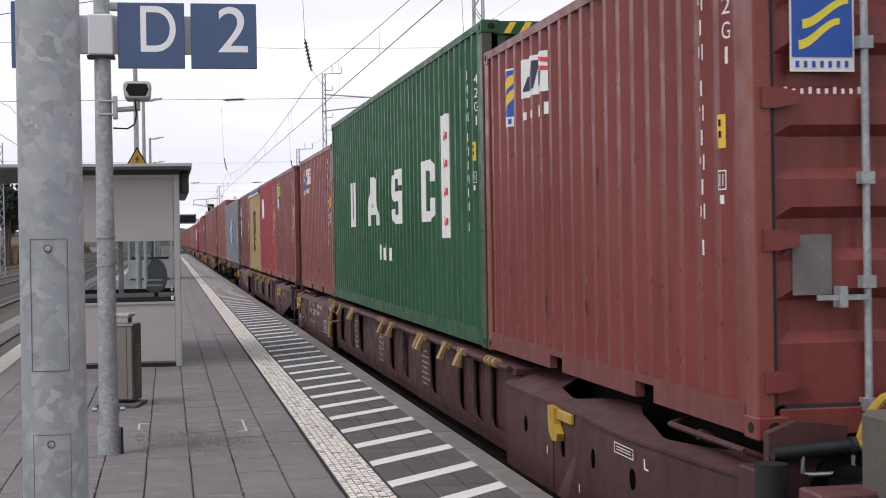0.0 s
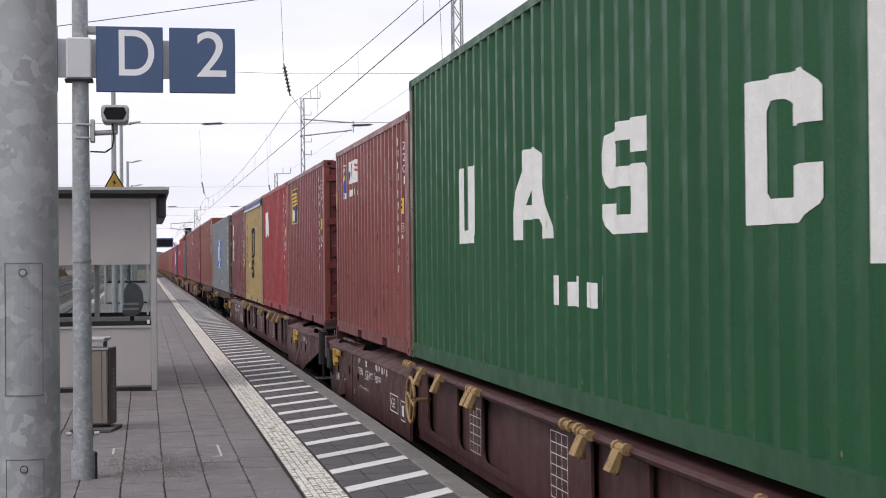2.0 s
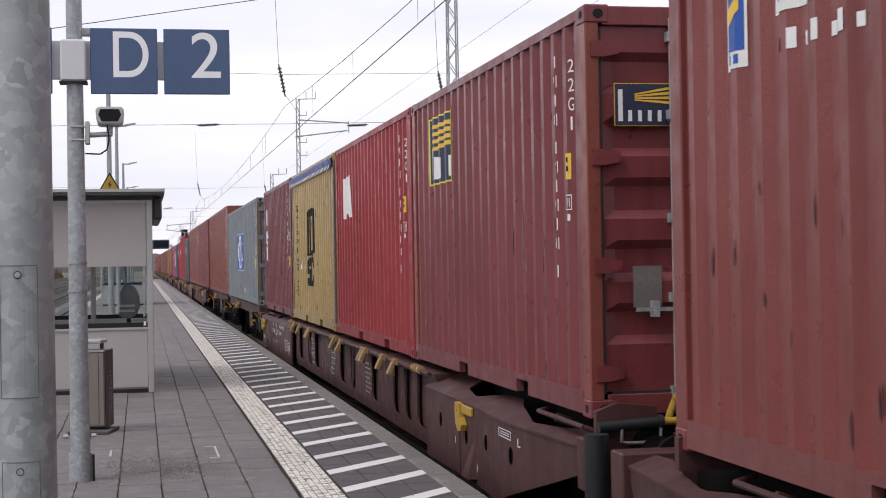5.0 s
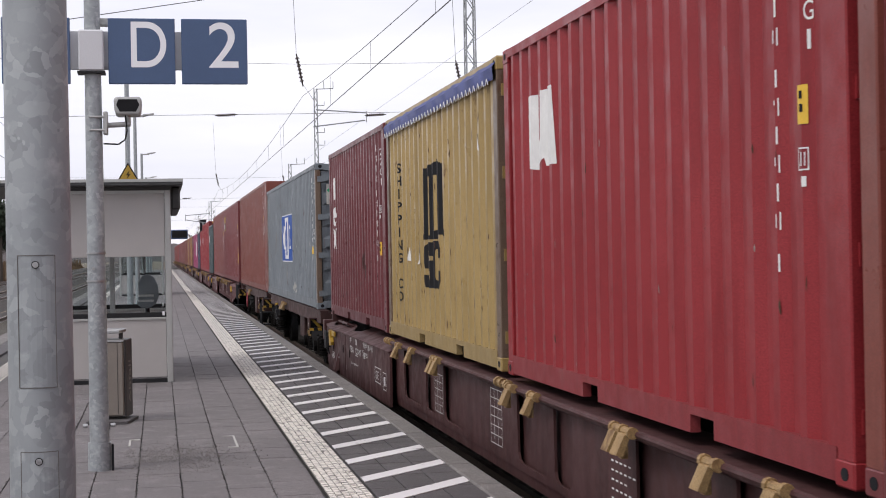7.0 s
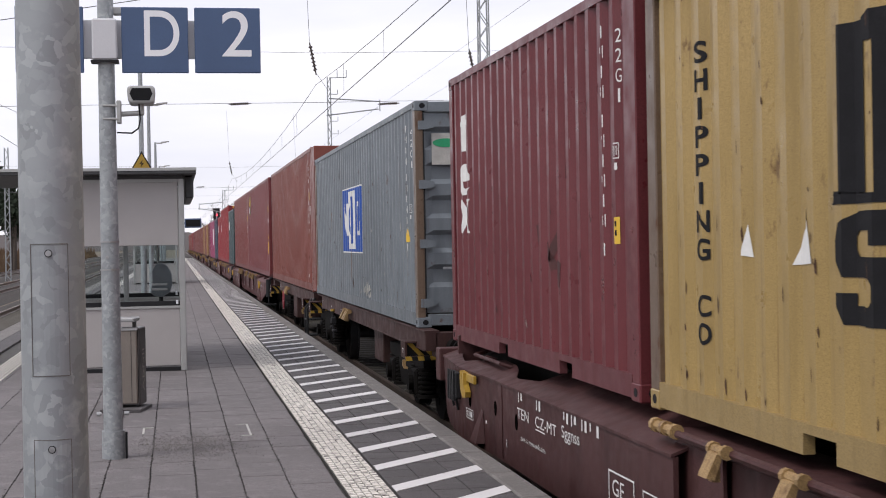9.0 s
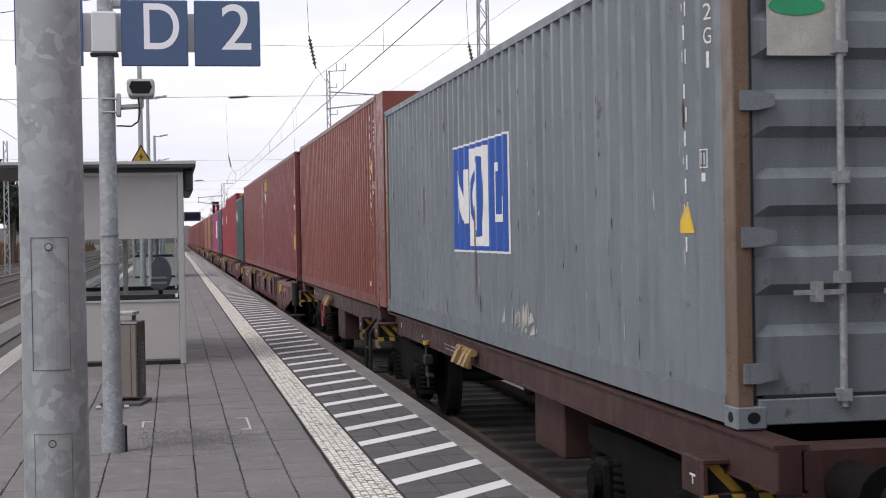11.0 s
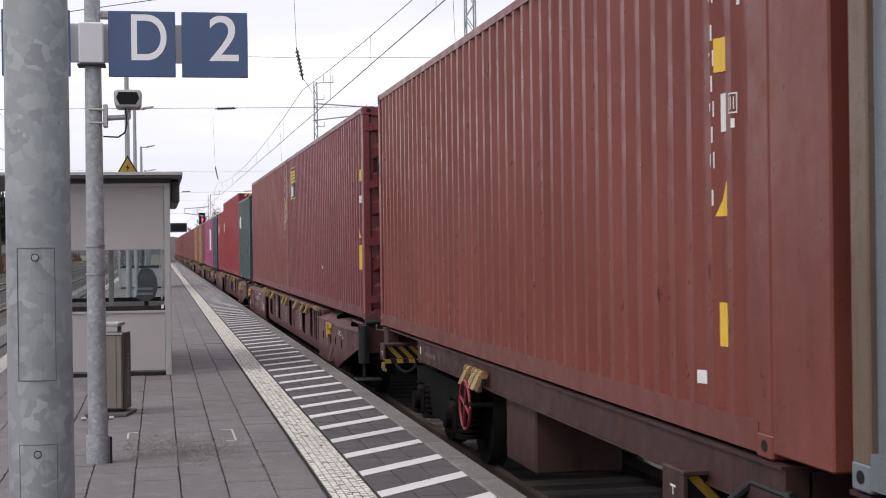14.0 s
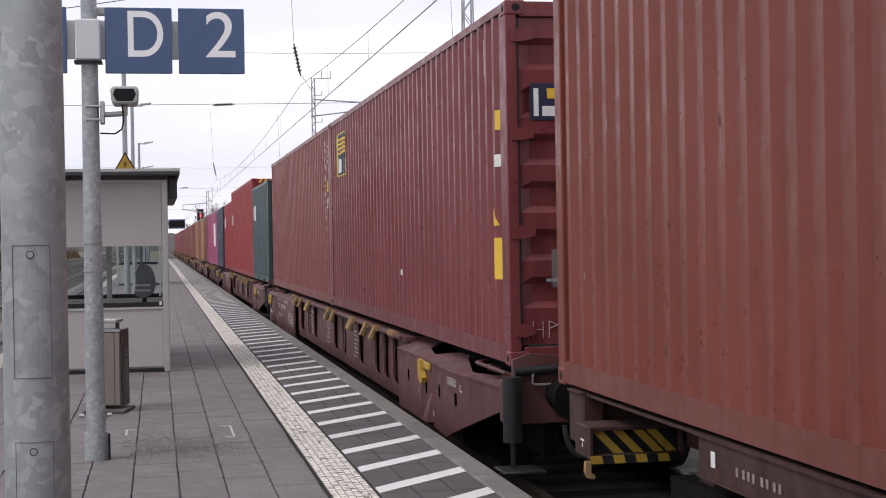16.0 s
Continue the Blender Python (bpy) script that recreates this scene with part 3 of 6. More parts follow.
def container(label, length, high, mat, doors=True, open_top=False, lite=False, wide_post=0.0, post=None, group="containers on the train"):
    ob = thing("shipping_container", label, "container", group=group)
    rail_z = 0.16
    sill = grimy(mat)
    for s in (0, 1):
        x = s * WIDE
        sg = 1 if s == 0 else -1
        part("side_panel", side_sheet(length, rail_z, high - 0.06, x, sg, wide_post if s == 0 else 0.0), mat, ob)
        bm = bmesh.new()
        lo, hi = sorted((x + sg * 0.003, x + sg * 0.06))
        out = [(0.16, 0.02)]
        for g in ((1.55, 3.58) if length < 7 else ()):
            out += [(g, 0.02), (g, 0.118), (g + 0.34, 0.118), (g + 0.34, 0.02)]
        prism(bm, out + [(length - 0.16, 0.02), (length - 0.16, rail_z + 0.004), (0.16, rail_z + 0.004)], "x", lo, hi)
        part("bottom_rail", bm, sill, ob)
        lo, hi = sorted((x + sg * 0.002, x + sg * 0.06))
        part("top_rail", a_box(lo, hi, 0.12, length - 0.12, high - 0.075, high - 0.01), mat, ob)
        for y0 in (0.0, length - 0.16):
            lo, hi = sorted((x + sg * 0.004, x + sg * 0.095))
            part("corner_post", a_box(lo, hi, y0 + 0.004, y0 + 0.156, 0.11, high - 0.11, 0.008), post or mat, ob)
            if lite:
                continue
            for z0 in (0.0, high - 0.118):
                bm = bmesh.new()
                lo, hi = sorted((x, x + sg * 0.162))
                box(bm, lo, hi, y0 - 0.001, y0 + 0.177 if y0 == 0 else y0 + 0.161, z0, z0 + 0.118, 0.01)
                casting = part("corner_casting", bm, mat, ob)
                bm = bmesh.new()
                prism(bm, [(y0 + 0.08 + 0.035 * math.cos(a), z0 + 0.06 + 0.028 * math.sin(a)) for a in np.linspace(0, 2 * math.pi, 11)[:-1]], "x", lo - 0.002, lo + 0.001) if s == 0 else None
                if s == 0 and y0 == 0:
                    part("casting_hole", bm, M["black"], casting)
                    bm = bmesh.new()
                    prism(bm, [(lo + 0.09 + 0.035 * math.cos(a), z0 + 0.06 + 0.03 * math.sin(a)) for a in np.linspace(0, 2 * math.pi, 11)[:-1]], "y", y0 - 0.003, y0)
                if s == 0:
                    part("casting_hole", bm, M["black"], casting)
    part("floor", a_box(0.06, WIDE - 0.06, 0.1, length - 0.1, 0.10, 0.16), M["shaded_grease"], ob)
    if open_top:
        bm = bmesh.new()
        n = 36
        ring = [[], [], [], [], []]
        for i in range(n + 1):
            y = 0.02 + (length - 0.04) * i / n
            sag = 0.02 * math.sin(i * 1.9) + 0.012 * math.sin(i * 4.7)
            for r, (x, z) in zip(ring, ((-0.02, high - 0.20 + 0.012 * math.sin(i * 2.3)), (-0.03, high - 0.09), (0.02, high - 0.02 + sag * 0.4), (0.32, high + 0.015 + sag), (WIDE, high + 0.0))):
                r.append(bm.verts.new((x, y, z)))
        for a, b in zip(ring, ring[1:]):
            for i in range(n):
                bm.faces.new((a[i], a[i + 1], b[i + 1], b[i]))
        part("tarpaulin", bm, M["tarp"], ob, "blue laced tarpaulin cover", True)
        bm = bmesh.new()
        for i in range(34):
            y = 0.15 + i * (length - 0.36) / 33
            rod(bm, (-0.036, y, high - 0.225), (-0.036, y + 0.05, high - 0.17), 0.004, 5)
            rod(bm, (-0.036, y + 0.05, high - 0.17), (-0.036, y + 0.10, high - 0.225), 0.004, 5)
        tagged(part("lacing_rope", bm, M["white"], ob), kind="stuff")
    else:
        part("roof", a_box(0.03, WIDE - 0.03, 0.05, length - 0.05, high - 0.04, high - 0.02), mat, ob)
    part("end_header", a_box(0.12, WIDE - 0.12, 0.005, 0.10, high - 0.13, high - 0.01, 0.006), mat, ob)
    part("end_sill", a_box(0.12, WIDE - 0.12, 0.005, 0.10, 0.02, 0.15, 0.006), mat, ob)
    part("far_end_panel", a_box(0.1, WIDE - 0.1, length - 0.06, length - 0.03, 0.05, high - 0.03), mat, ob)
    if doors and not lite:
        for x0, x1, hx in ((0.11, 1.212, 0), (1.226, WIDE - 0.11, 1)):
            leaf = part("door", door_sheet(x0, x1, 0.165, high - 0.135, 5 if high < 2.7 else 6), mat, ob)
            hxp = x0 - 0.03 if hx == 0 else x1 + 0.03
            for k in range(4):
                z = 0.28 + k * (high - 0.56) / 3
                bm = bmesh.new()
                d = 1 if hx == 0 else -1
                prism(bm, [(hxp - d * 0.04, z - 0.05), (hxp + d * 0.04, z - 0.05), (hxp + d * 0.14, z - 0.03), (hxp + d * 0.14, z + 0.03), (hxp + d * 0.04, z + 0.05), (hxp - d * 0.04, z + 0.05)], "y", -0.012, 0.03)
                part("hinge", bm, mat, leaf)
            for xr in ((x0 + 0.16, x1 - 0.46) if hx == 1 else (x0 + 0.46, x1 - 0.16)):
                bm = bmesh.new()
                rod(bm, (xr, 0.0, 0.10), (xr, 0.0, high - 0.08), 0.019, 10)
                for z in (0.16, 0.75, 1.25, 1.9, high - 0.2):
                    box(bm, xr - 0.035, xr + 0.035, -0.024, 0.034, z - 0.03, z + 0.03)
                part("lock_rod", bm, M["galv"], leaf, "galvanised lock rod", True)
                bm = bmesh.new()
                box(bm, xr - 0.27, xr, -0.030, -0.018, 0.665, 0.69)
                box(bm, xr - 0.16, xr - 0.12, -0.04, 0.033, 0.63, 0.73)
                part("lock_handle", bm, M["galv"], leaf)
        bm = bmesh.new()
        for x in (0.100, WIDE - 0.100, 1.219):
            box(bm, x - 0.012, x + 0.012, 0.018, 0.034, 0.155, high - 0.14)
        box(bm, 0.15, WIDE - 0.15, 0.016, 0.034, 0.150, 0.168)
        part("door_gasket", bm, M["rubber"], ob)
    else:
        bm = bmesh.new()
        xs = [0.15 + i * 0.0725 for i in range(30)]
        cols = [[bm.verts.new((x, 0.03 + (0.04 if (i // 2) % 2 else 0.0), z)) for z in (0.14, high - 0.12)] for i, x in enumerate(xs)]
        for p, q in zip(cols, cols[1:]):
            bm.faces.new((p[0], q[0], q[1], p[1]))
        part("end_panel", bm, mat, ob)
    return ob


def hazard_stripes(ob, high, far=False):
    """Black and yellow slanted bars of a tall box, on the end header and the side's upper corner."""
    bm = bmesh.new()
    for i in range(6):
        x = 0.2 + i * 0.14
        bm.faces.new([bm.verts.new(c) for c in ((x, 0.002, high - 0.12), (x + 0.06, 0.002, high - 0.12), (x + 0.12, 0.002, high - 0.02), (x + 0.06, 0.002, high - 0.02))])
    part("hazard_marking", bm, M["decal_yellow"], ob)


def small_marks(ob, high, length, sticker=1.52, code=1.25):
    """The white number column, the yellow height sticker and the code plates beside the near end."""
    k = high - 2.591
    cells = []
    for i in range(11):
        z = 2.36 + k - i * 0.128 - (0.06 if i > 3 else 0) - (0.06 if i > 9 else 0)
        cells += [rect(0.70, 0.708, z - 0.08, z), rect(0.722, 0.73, z - 0.07 + 0.02 * (i % 3), z - 0.01)] if i % 2 else [rect(0.709, 0.719, z - 0.08, z)]
    on_side(ob, flat(*cells), M["white"], "number_lettering")
    put_stack(ob, "22G1" if length < 7 else "42G1", 0.40, 2.30 + k)
    if sticker:
        on_side(ob, flat(rect(0.41, 0.475, sticker + k, sticker + 0.17 + k)), M["decal_yellow"], "height_sticker")
        on_side(ob, flat(*bars_down(0.443, sticker + 0.145 + k, sticker + 0.03 + k, 2, 0.022, 0.6)), M["black"], "sticker_lettering", "", 0.007)
    z = code + k
    on_side(ob, flat(rect(0.41, 0.416, z + 0.07, z + 0.17), rect(0.469, 0.475, z + 0.07, z + 0.17), rect(0.416, 0.469, z + 0.163, z + 0.17), rect(0.416, 0.469, z + 0.07, z + 0.077), rect(0.428, 0.434, z + 0.09, z + 0.15), rect(0.446, 0.456, z + 0.09, z + 0.15), rect(0.425, 0.45, z, z + 0.045)), M["white"], "code_lettering")


def put_stack(ob, signs, u, z, tall=0.085, wide=0.05, pitch=0.125, mat=None, bold=0.0):
    """Signs one below another, reading down."""
    for i, c in enumerate(signs):
        if c != " ":
            bm = lettering(c, tall, wide if c not in "I1" else wide * 0.35, bold)
            left = u + (wide if c not in "I1" else wide * 0.35) / 2
            mark_side(ob, [[(left - v.co.x, z - pitch * i - tall + v.co.y) for v in f.verts] for f in bm.faces], mat or M["white"], "letter")
            bm.free()


# ---- the boxes of the train; each stands at its mark along the train ----
TRACK, FACE, DECK, RAIL_Z = 3.946, 2.727, 0.605, -0.55
LOADS = []


def load(ob, mark):
    LOADS.append((ob, FACE, mark, DECK))
    return ob


def lease_marks(ob, u):
    """Two faded owner's stickers near the far upper corner."""
    on_side(ob, flat(rect(u, u + 0.24, 1.88, 2.35)), M["white"], "sticker_rim")
    on_side(ob, flat(rect(u + 0.015, u + 0.225, 1.96, 2.335)), M["decal_blue"], "sticker", "", 0.006)
    on_side(ob, flat(((u + 0.21, 2.02), (u + 0.10, 2.10), (u + 0.04, 2.15), (u + 0.04, 2.21), (u + 0.14, 2.16), (u + 0.21, 2.10)), ((u + 0.21, 2.16), (u + 0.10, 2.22), (u + 0.04, 2.26), (u + 0.04, 2.31), (u + 0.14, 2.29), (u + 0.21, 2.24))), M["decal_yellow"], "sticker_mark", "", 0.008)
    on_side(ob, flat(rect(u + 0.05, u + 0.09, 1.90, 1.945), rect(u + 0.12, u + 0.16, 1.90, 1.945)), M["decal_blue"], "faded_lettering", "", 0.006)
    on_side(ob, flat(rect(u - 1.15, u - 0.31, 2.06, 2.36)), M["white"], "sticker")
    on_side(ob, flat(((u - 0.50, 2.11), (u - 0.38, 2.11), (u - 0.44, 2.22), (u - 0.52, 2.22)), ((u - 0.68, 2.11), (u - 0.56, 2.11), (u - 0.66, 2.32), (u - 0.76, 2.32)), ((u - 0.90, 2.11), (u - 0.80, 2.11), (u - 0.86, 2.22), (u - 0.94, 2.22))), M["decal_navy"], "sticker_mark", "", 0.007)
    on_side(ob, flat(((u - 1.10, 2.20), (u - 0.86, 2.23), (u - 0.88, 2.26), (u - 1.12, 2.23)), ((u - 1.10, 2.26), (u - 0.84, 2.30), (u - 0.86, 2.33), (u - 1.12, 2.29))), M["decal_red"], "sticker_mark", "", 0.007)
    on_side(ob, flat(*[rect(u - 1.14 + i * 0.12, u - 1.09 + i * 0.12, 1.89, 1.95 + 0.03 * (i % 2)) for i in range(7)]), M["white"], "faded_lettering")


def plate(ob, mat, x0, x1, z0, z1, y=0.028, name="sticker", t=0.002):
    return part(name, a_box(x0, x1, y - t, y, z0, z1), mat, ob)


def beacon_marks(ob, u, k=0.0):
    """A dark sticker with yellow rays over pale bars."""
    on_side(ob, flat(rect(u, u + 1.06, 1.72 + k, 2.36 + k)), M["decal_lemon"], "sticker_rim")
    on_side(ob, flat(rect(u + 0.02, u + 1.04, 1.735 + k, 2.345 + k)), M["decal_navy"], "sticker", "", 0.006)
    on_side(ob, flat(*[((u + 0.06, 2.06 + k + i * 0.06), (u + 0.85, 2.04 + k + i * 0.07), (u + 0.85, 2.075 + k + i * 0.07), (u + 0.06, 2.10 + k + i * 0.06)) for i in range(4)]), M["decal_yellow"], "sticker_mark", "", 0.009)
    on_side(ob, flat(rect(u + 0.84, u + 0.98, 1.77 + k, 2.06 + k), rect(u + 0.72, u + 0.80, 1.77 + k, 1.98 + k), rect(u + 0.50, u + 0.60, 1.77 + k, 1.96 + k), rect(u + 0.36, u + 0.42, 1.77 + k, 1.96 + k), rect(u + 0.10, u + 0.20, 1.77 + k, 1.96 + k)), M["white"], "sticker_mark", "", 0.009)


def wear(ob, seed, n, length, mat, z0, z1, tall=0.09, wide=0.012, lift=0.005):
    """Scrapes, chips and runs: slim uneven slivers along the proud ribs."""
    rnd = random.Random(seed)
    slivers = []
    for _ in range(n):
        rib = rnd.randrange(1, int(length / PITCH) - 1)
        u = 0.17 + rib * PITCH + rnd.uniform(-0.03, 0.085)
        z, h, wd = z0 + (z1 - z0) * rnd.random() ** 1.5, tall * rnd.uniform(0.3, 1.6), wide * rnd.uniform(0.4, 1.8)
        k = rnd.uniform(-0.4, 0.4) * wd
        slivers.append(((u, z), (u + wd * 0.7, z + h * 0.15), (u + wd + k, z + h * 0.6), (u + wd * 0.4 + k, z + h), (u + k * 0.5, z + h * 0.5)))
    tagged(mark_side(ob, slivers, mat, "wear", lift), kind="stuff")


STD, TALL, SHORT, LONG = 2.591, 2.896, 6.058, 12.192
b = container("oxide-red ribbed steel container with closed doors and lessor stickers", SHORT, STD, M["red_brown"], post=M["orange_post"])
small_marks(b, STD, SHORT, 1.42, 1.14)
lease_marks(b, 5.0)
plate(b, M["white"], 0.20, 0.53, 1.76, 2.13)
plate(b, M["decal_blue"], 0.21, 0.52, 1.83, 2.12, 0.025)
for x0, x1, z0, rise in ((0.245, 0.455, 1.865, 0.125), (0.265, 0.50, 1.965, 0.125)):
    fs = [i / 12 for i in range(13)]
    top = [(x0 + (x1 - x0) * f, z0 + 0.045 + rise * (3 * f * f - 2 * f ** 3) * (1 - 0.15 * f)) for f in fs]
    low = [(x0 + (x1 - x0) * f, z0 + rise * (3 * f * f - 2 * f ** 3) * (0.92 + 0.06 * f) - 0.0) for f in fs]
    bm = bmesh.new()
    prism(bm, low + top[::-1], "y", 0.021, 0.023)
    part("sticker_mark", bm, M["decal_lemon"], b)
for i in range(7):
    plate(b, M["decal_blue"], 0.228 + i * 0.042, 0.246 + i * 0.042, 1.78, 1.812, 0.025, "word_bar")
for i in range(11):
    plate(b, M["white"], 0.17 + i * 0.042, 0.186 + i * 0.042, 1.655, 1.68 + 0.008 * (i % 3 == 0), 0.033, "word_bar")
plate(b, M["shelter_dull"], 0.20, 0.40, 0.69, 0.98, 0.03, "grey_patch")
wear(b, 1, 32, SHORT, M["scuff"], 0.2, 1.5, 0.10, 0.013)
wear(b, 2, 22, SHORT, M["rust_chip"], 0.17, 0.9, 0.07, 0.008)
wear(b, 3, 16, SHORT, M["pale_scrape"], 0.2, 1.6, 0.05, 0.008)
load(b, -44.34)

b = container("tall green forty-foot ribbed container with large white marks", LONG, TALL, M["green"], False, post=M["olive_post"])
small_marks(b, 2.75, LONG)
hazard_stripes(b, TALL)
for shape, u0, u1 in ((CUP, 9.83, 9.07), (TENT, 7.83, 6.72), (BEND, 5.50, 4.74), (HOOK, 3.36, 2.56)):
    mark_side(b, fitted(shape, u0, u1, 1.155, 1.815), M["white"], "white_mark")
on_side(b, flat(rect(1.72, 2.10, 0.98, 2.22)), M["white"], "white_panel")
for z in (1.10, 1.40, 1.68, 1.96):
    on_side(b, flat(rect(1.84, 1.99, z, z + 0.05), rect(1.90, 1.96, z + 0.055, z + 0.10), rect(1.80, 1.83, z + 0.01, z + 0.08)), M["decal_red"], "script_lettering", "", 0.008)
on_side(b, flat(*[rect(6.62 - i * 0.17, 6.53 - i * 0.17, 0.70, 0.86 + 0.04 * (i % 3 == 0)) for i in range(7)]), M["white"], "faded_lettering")
wear(b, 4, 26, LONG, M["pale_scrape"], 0.17, 2.4, 0.06, 0.006)
wear(b, 5, 20, LONG, M["rust_chip"], 0.17, 0.6, 0.06, 0.010)
load(b, -38.21)

b = container("oxide-red ribbed steel container with lessor stickers", SHORT, STD, M["red_brown2"])
small_marks(b, STD, SHORT)
lease_marks(b, 5.1)
wear(b, 6, 26, SHORT, M["scuff"], 0.2, 1.4, 0.12, 0.018)
load(b, -25.94)

b = container("maroon ribbed container with scraped white paint and closed doors", SHORT, STD, M["maroon_red"], post=M["orange_post"])
small_marks(b, STD, SHORT)
beacon_marks(b, 4.1)
rq = random.Random(4)
slashes = []
for k in range(16):
    u, z, h = rq.choice((1.10, 1.64, 1.92)) + rq.uniform(-0.05, 0.05), rq.uniform(0.78, 1.25), rq.uniform(0.05, 0.2)
    slashes.append(((u, z), (u + 0.025, z + 0.01), (u + 0.03 + rq.uniform(-0.02, 0.03), z + h), (u + 0.005, z + h * 0.9)))
tagged(mark_side(b, slashes, M["pale_scrape"], "scraped_paint"), kind="stuff")
plate(b, M["decal_yellow"], 0.195, 0.62, 1.83, 2.10)
plate(b, M["decal_navy"], 0.20, 0.615, 1.835, 2.095, 0.025)
for i in range(4):
    bm = bmesh.new()
    prism(bm, [(0.33, 1.99 + 0.012 * i), (0.605, 1.965 + 0.034 * i), (0.605, 1.985 + 0.034 * i), (0.33, 1.998 + 0.012 * i)], "y", 0.021, 0.0235)
    part("sticker_mark", bm, M["decal_yellow"], b)
for i in range(6):
    plate(b, M["white"], 0.22 + i * 0.065, (0.245 if i else 0.25) + i * 0.065, 1.86, 1.93 if i else 2.06, 0.0235, "word_bar")
plate(b, M["shelter_dull"], 0.30, 0.49, 0.69, 0.95, 0.03, "grey_patch")
wear(b, 7, 24, SHORT, M["scuff"], 0.2, 1.4, 0.08, 0.014)
wear(b, 8, 14, SHORT, M["pale_scrape"], 0.3, 1.6, 0.10, 0.010)
load(b, -18.39)

b = container("bright red ribbed steel container with a white mark", SHORT, STD, M["red"])
small_marks(b, STD, SHORT)
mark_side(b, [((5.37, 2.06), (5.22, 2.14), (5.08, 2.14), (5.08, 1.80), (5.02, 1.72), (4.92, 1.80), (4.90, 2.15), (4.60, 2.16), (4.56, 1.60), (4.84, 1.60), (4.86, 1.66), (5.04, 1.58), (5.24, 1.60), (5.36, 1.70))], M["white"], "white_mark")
wear(b, 9, 22, SHORT, M["rust_chip"], 0.17, 1.6, 0.05, 0.009)
wear(b, 10, 14, SHORT, M["pale_scrape"], 0.2, 2.0, 0.05, 0.008)
load(b, -12.24)

b = container("rust-stained yellow open-top container under a blue tarpaulin", SHORT, STD, M["yellow"], True, True, post=M["rust_post"])
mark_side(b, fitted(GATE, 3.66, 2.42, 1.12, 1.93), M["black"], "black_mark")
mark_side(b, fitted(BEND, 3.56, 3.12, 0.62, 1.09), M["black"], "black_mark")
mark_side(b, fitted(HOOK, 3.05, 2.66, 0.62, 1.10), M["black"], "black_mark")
put_stack(b, "SHIPPING CO", 5.17, 2.02, 0.115, 0.12, 0.148, M["black"], 0.02)
on_side(b, flat(*bars_down(5.28, 2.15, 0.35, 16, 0.02, 0.5)), M["black"], "faded_lettering")
on_side(b, flat(*bars_down(1.15, 2.15, 0.95, 12, 0.035, 0.6)), M["black"], "number_lettering")
on_side(b, flat(((4.03, 0.86), (3.80, 0.87), (3.86, 1.12), (3.95, 1.0)), ((4.62, 0.90), (4.54, 0.89), (4.57, 1.05)), ((0.95, 1.9), (0.72, 1.86), (0.80, 2.02))), M["white"], "torn_label")
wear(b, 11, 110, SHORT, M["rust_chip"], 0.17, 2.3, 0.07, 0.008)
load(b, -5.94)

b = container("dark maroon ribbed container with dents and white marks", SHORT, STD, M["maroon"], False)
small_marks(b, STD, SHORT, 0.955, 1.42)
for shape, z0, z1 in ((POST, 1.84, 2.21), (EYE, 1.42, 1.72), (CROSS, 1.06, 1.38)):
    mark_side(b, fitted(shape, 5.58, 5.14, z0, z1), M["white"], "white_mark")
mark_side(b, [((2.62, 1.10), (2.50, 1.12), (2.47, 0.72), (2.56, 0.70)), ((2.30, 0.98), (2.22, 1.0), (2.0, 0.78), (2.10, 0.76)), ((2.02, 1.08), (1.94, 1.06), (2.10, 0.82), (2.18, 0.84)), ((1.90, 0.84), (1.82, 0.82), (1.86, 0.64), (1.96, 0.66))], M["scuff"], "scuff_mark")
wear(b, 12, 26, SHORT, M["scuff"], 0.2, 1.9, 0.07, 0.014)
wear(b, 13, 14, SHORT, M["pale_scrape"], 0.2, 2.2, 0.06, 0.008)
load(b, 0.32)

b = container("weathered grey forty-foot container with a blue panel", LONG, STD, M["grey"], post=M["rust_post"])
small_marks(b, STD, LONG, 0)
on_side(b, flat(rect(5.10, 7.47, 0.82, 1.84)), M["white"], "panel_rim")
on_side(b, flat(rect(5.12, 7.45, 0.84, 1.82)), M["decal_blue"], "blue_panel", "", 0.006)
on_side(b, flat(rect(5.92, 6.70, 0.88, 1.78)), M["white"], "white_panel", "", 0.008)
mark_side(b, [[(6.29 + 0.29 * math.cos(a), 1.33 + 0.37 * math.sin(a)) for a in np.linspace(0, 2 * math.pi, 33)[:-1]]], M["decal_blue"], "blue_ellipse", 0.010)
mark_side(b, [[(6.29 + 0.24 * math.cos(a), 1.33 + 0.31 * math.sin(a)) for a in np.linspace(-math.pi / 2, math.pi / 2, 17)]], M["white"], "white_half", 0.012)
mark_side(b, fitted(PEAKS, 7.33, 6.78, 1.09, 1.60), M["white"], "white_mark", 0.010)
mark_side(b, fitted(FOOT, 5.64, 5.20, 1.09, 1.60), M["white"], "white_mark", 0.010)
on_side(b, flat(((5.88, 0.82), (5.85, 0.82), (5.86, 0.2), (5.88, 0.25)), ((6.515, 1.25), (6.495, 1.25), (6.50, 0.5), (6.512, 0.35)), ((10.2, 1.9), (10.19, 1.9), (10.192, 1.5), (10.198, 1.45)), ((9.3, 1.5), (9.288, 1.5), (9.29, 1.1), (9.297, 1.05)), ((11.6, 2.1), (11.585, 2.1), (11.59, 1.7), (11.596, 1.65))), M["rust_post"], "rust_streak", "", 0.012)
plate(b, M["sleeper_pale"], 0.20, 0.62, 1.86, 2.22, 0.033)
bm = bmesh.new()
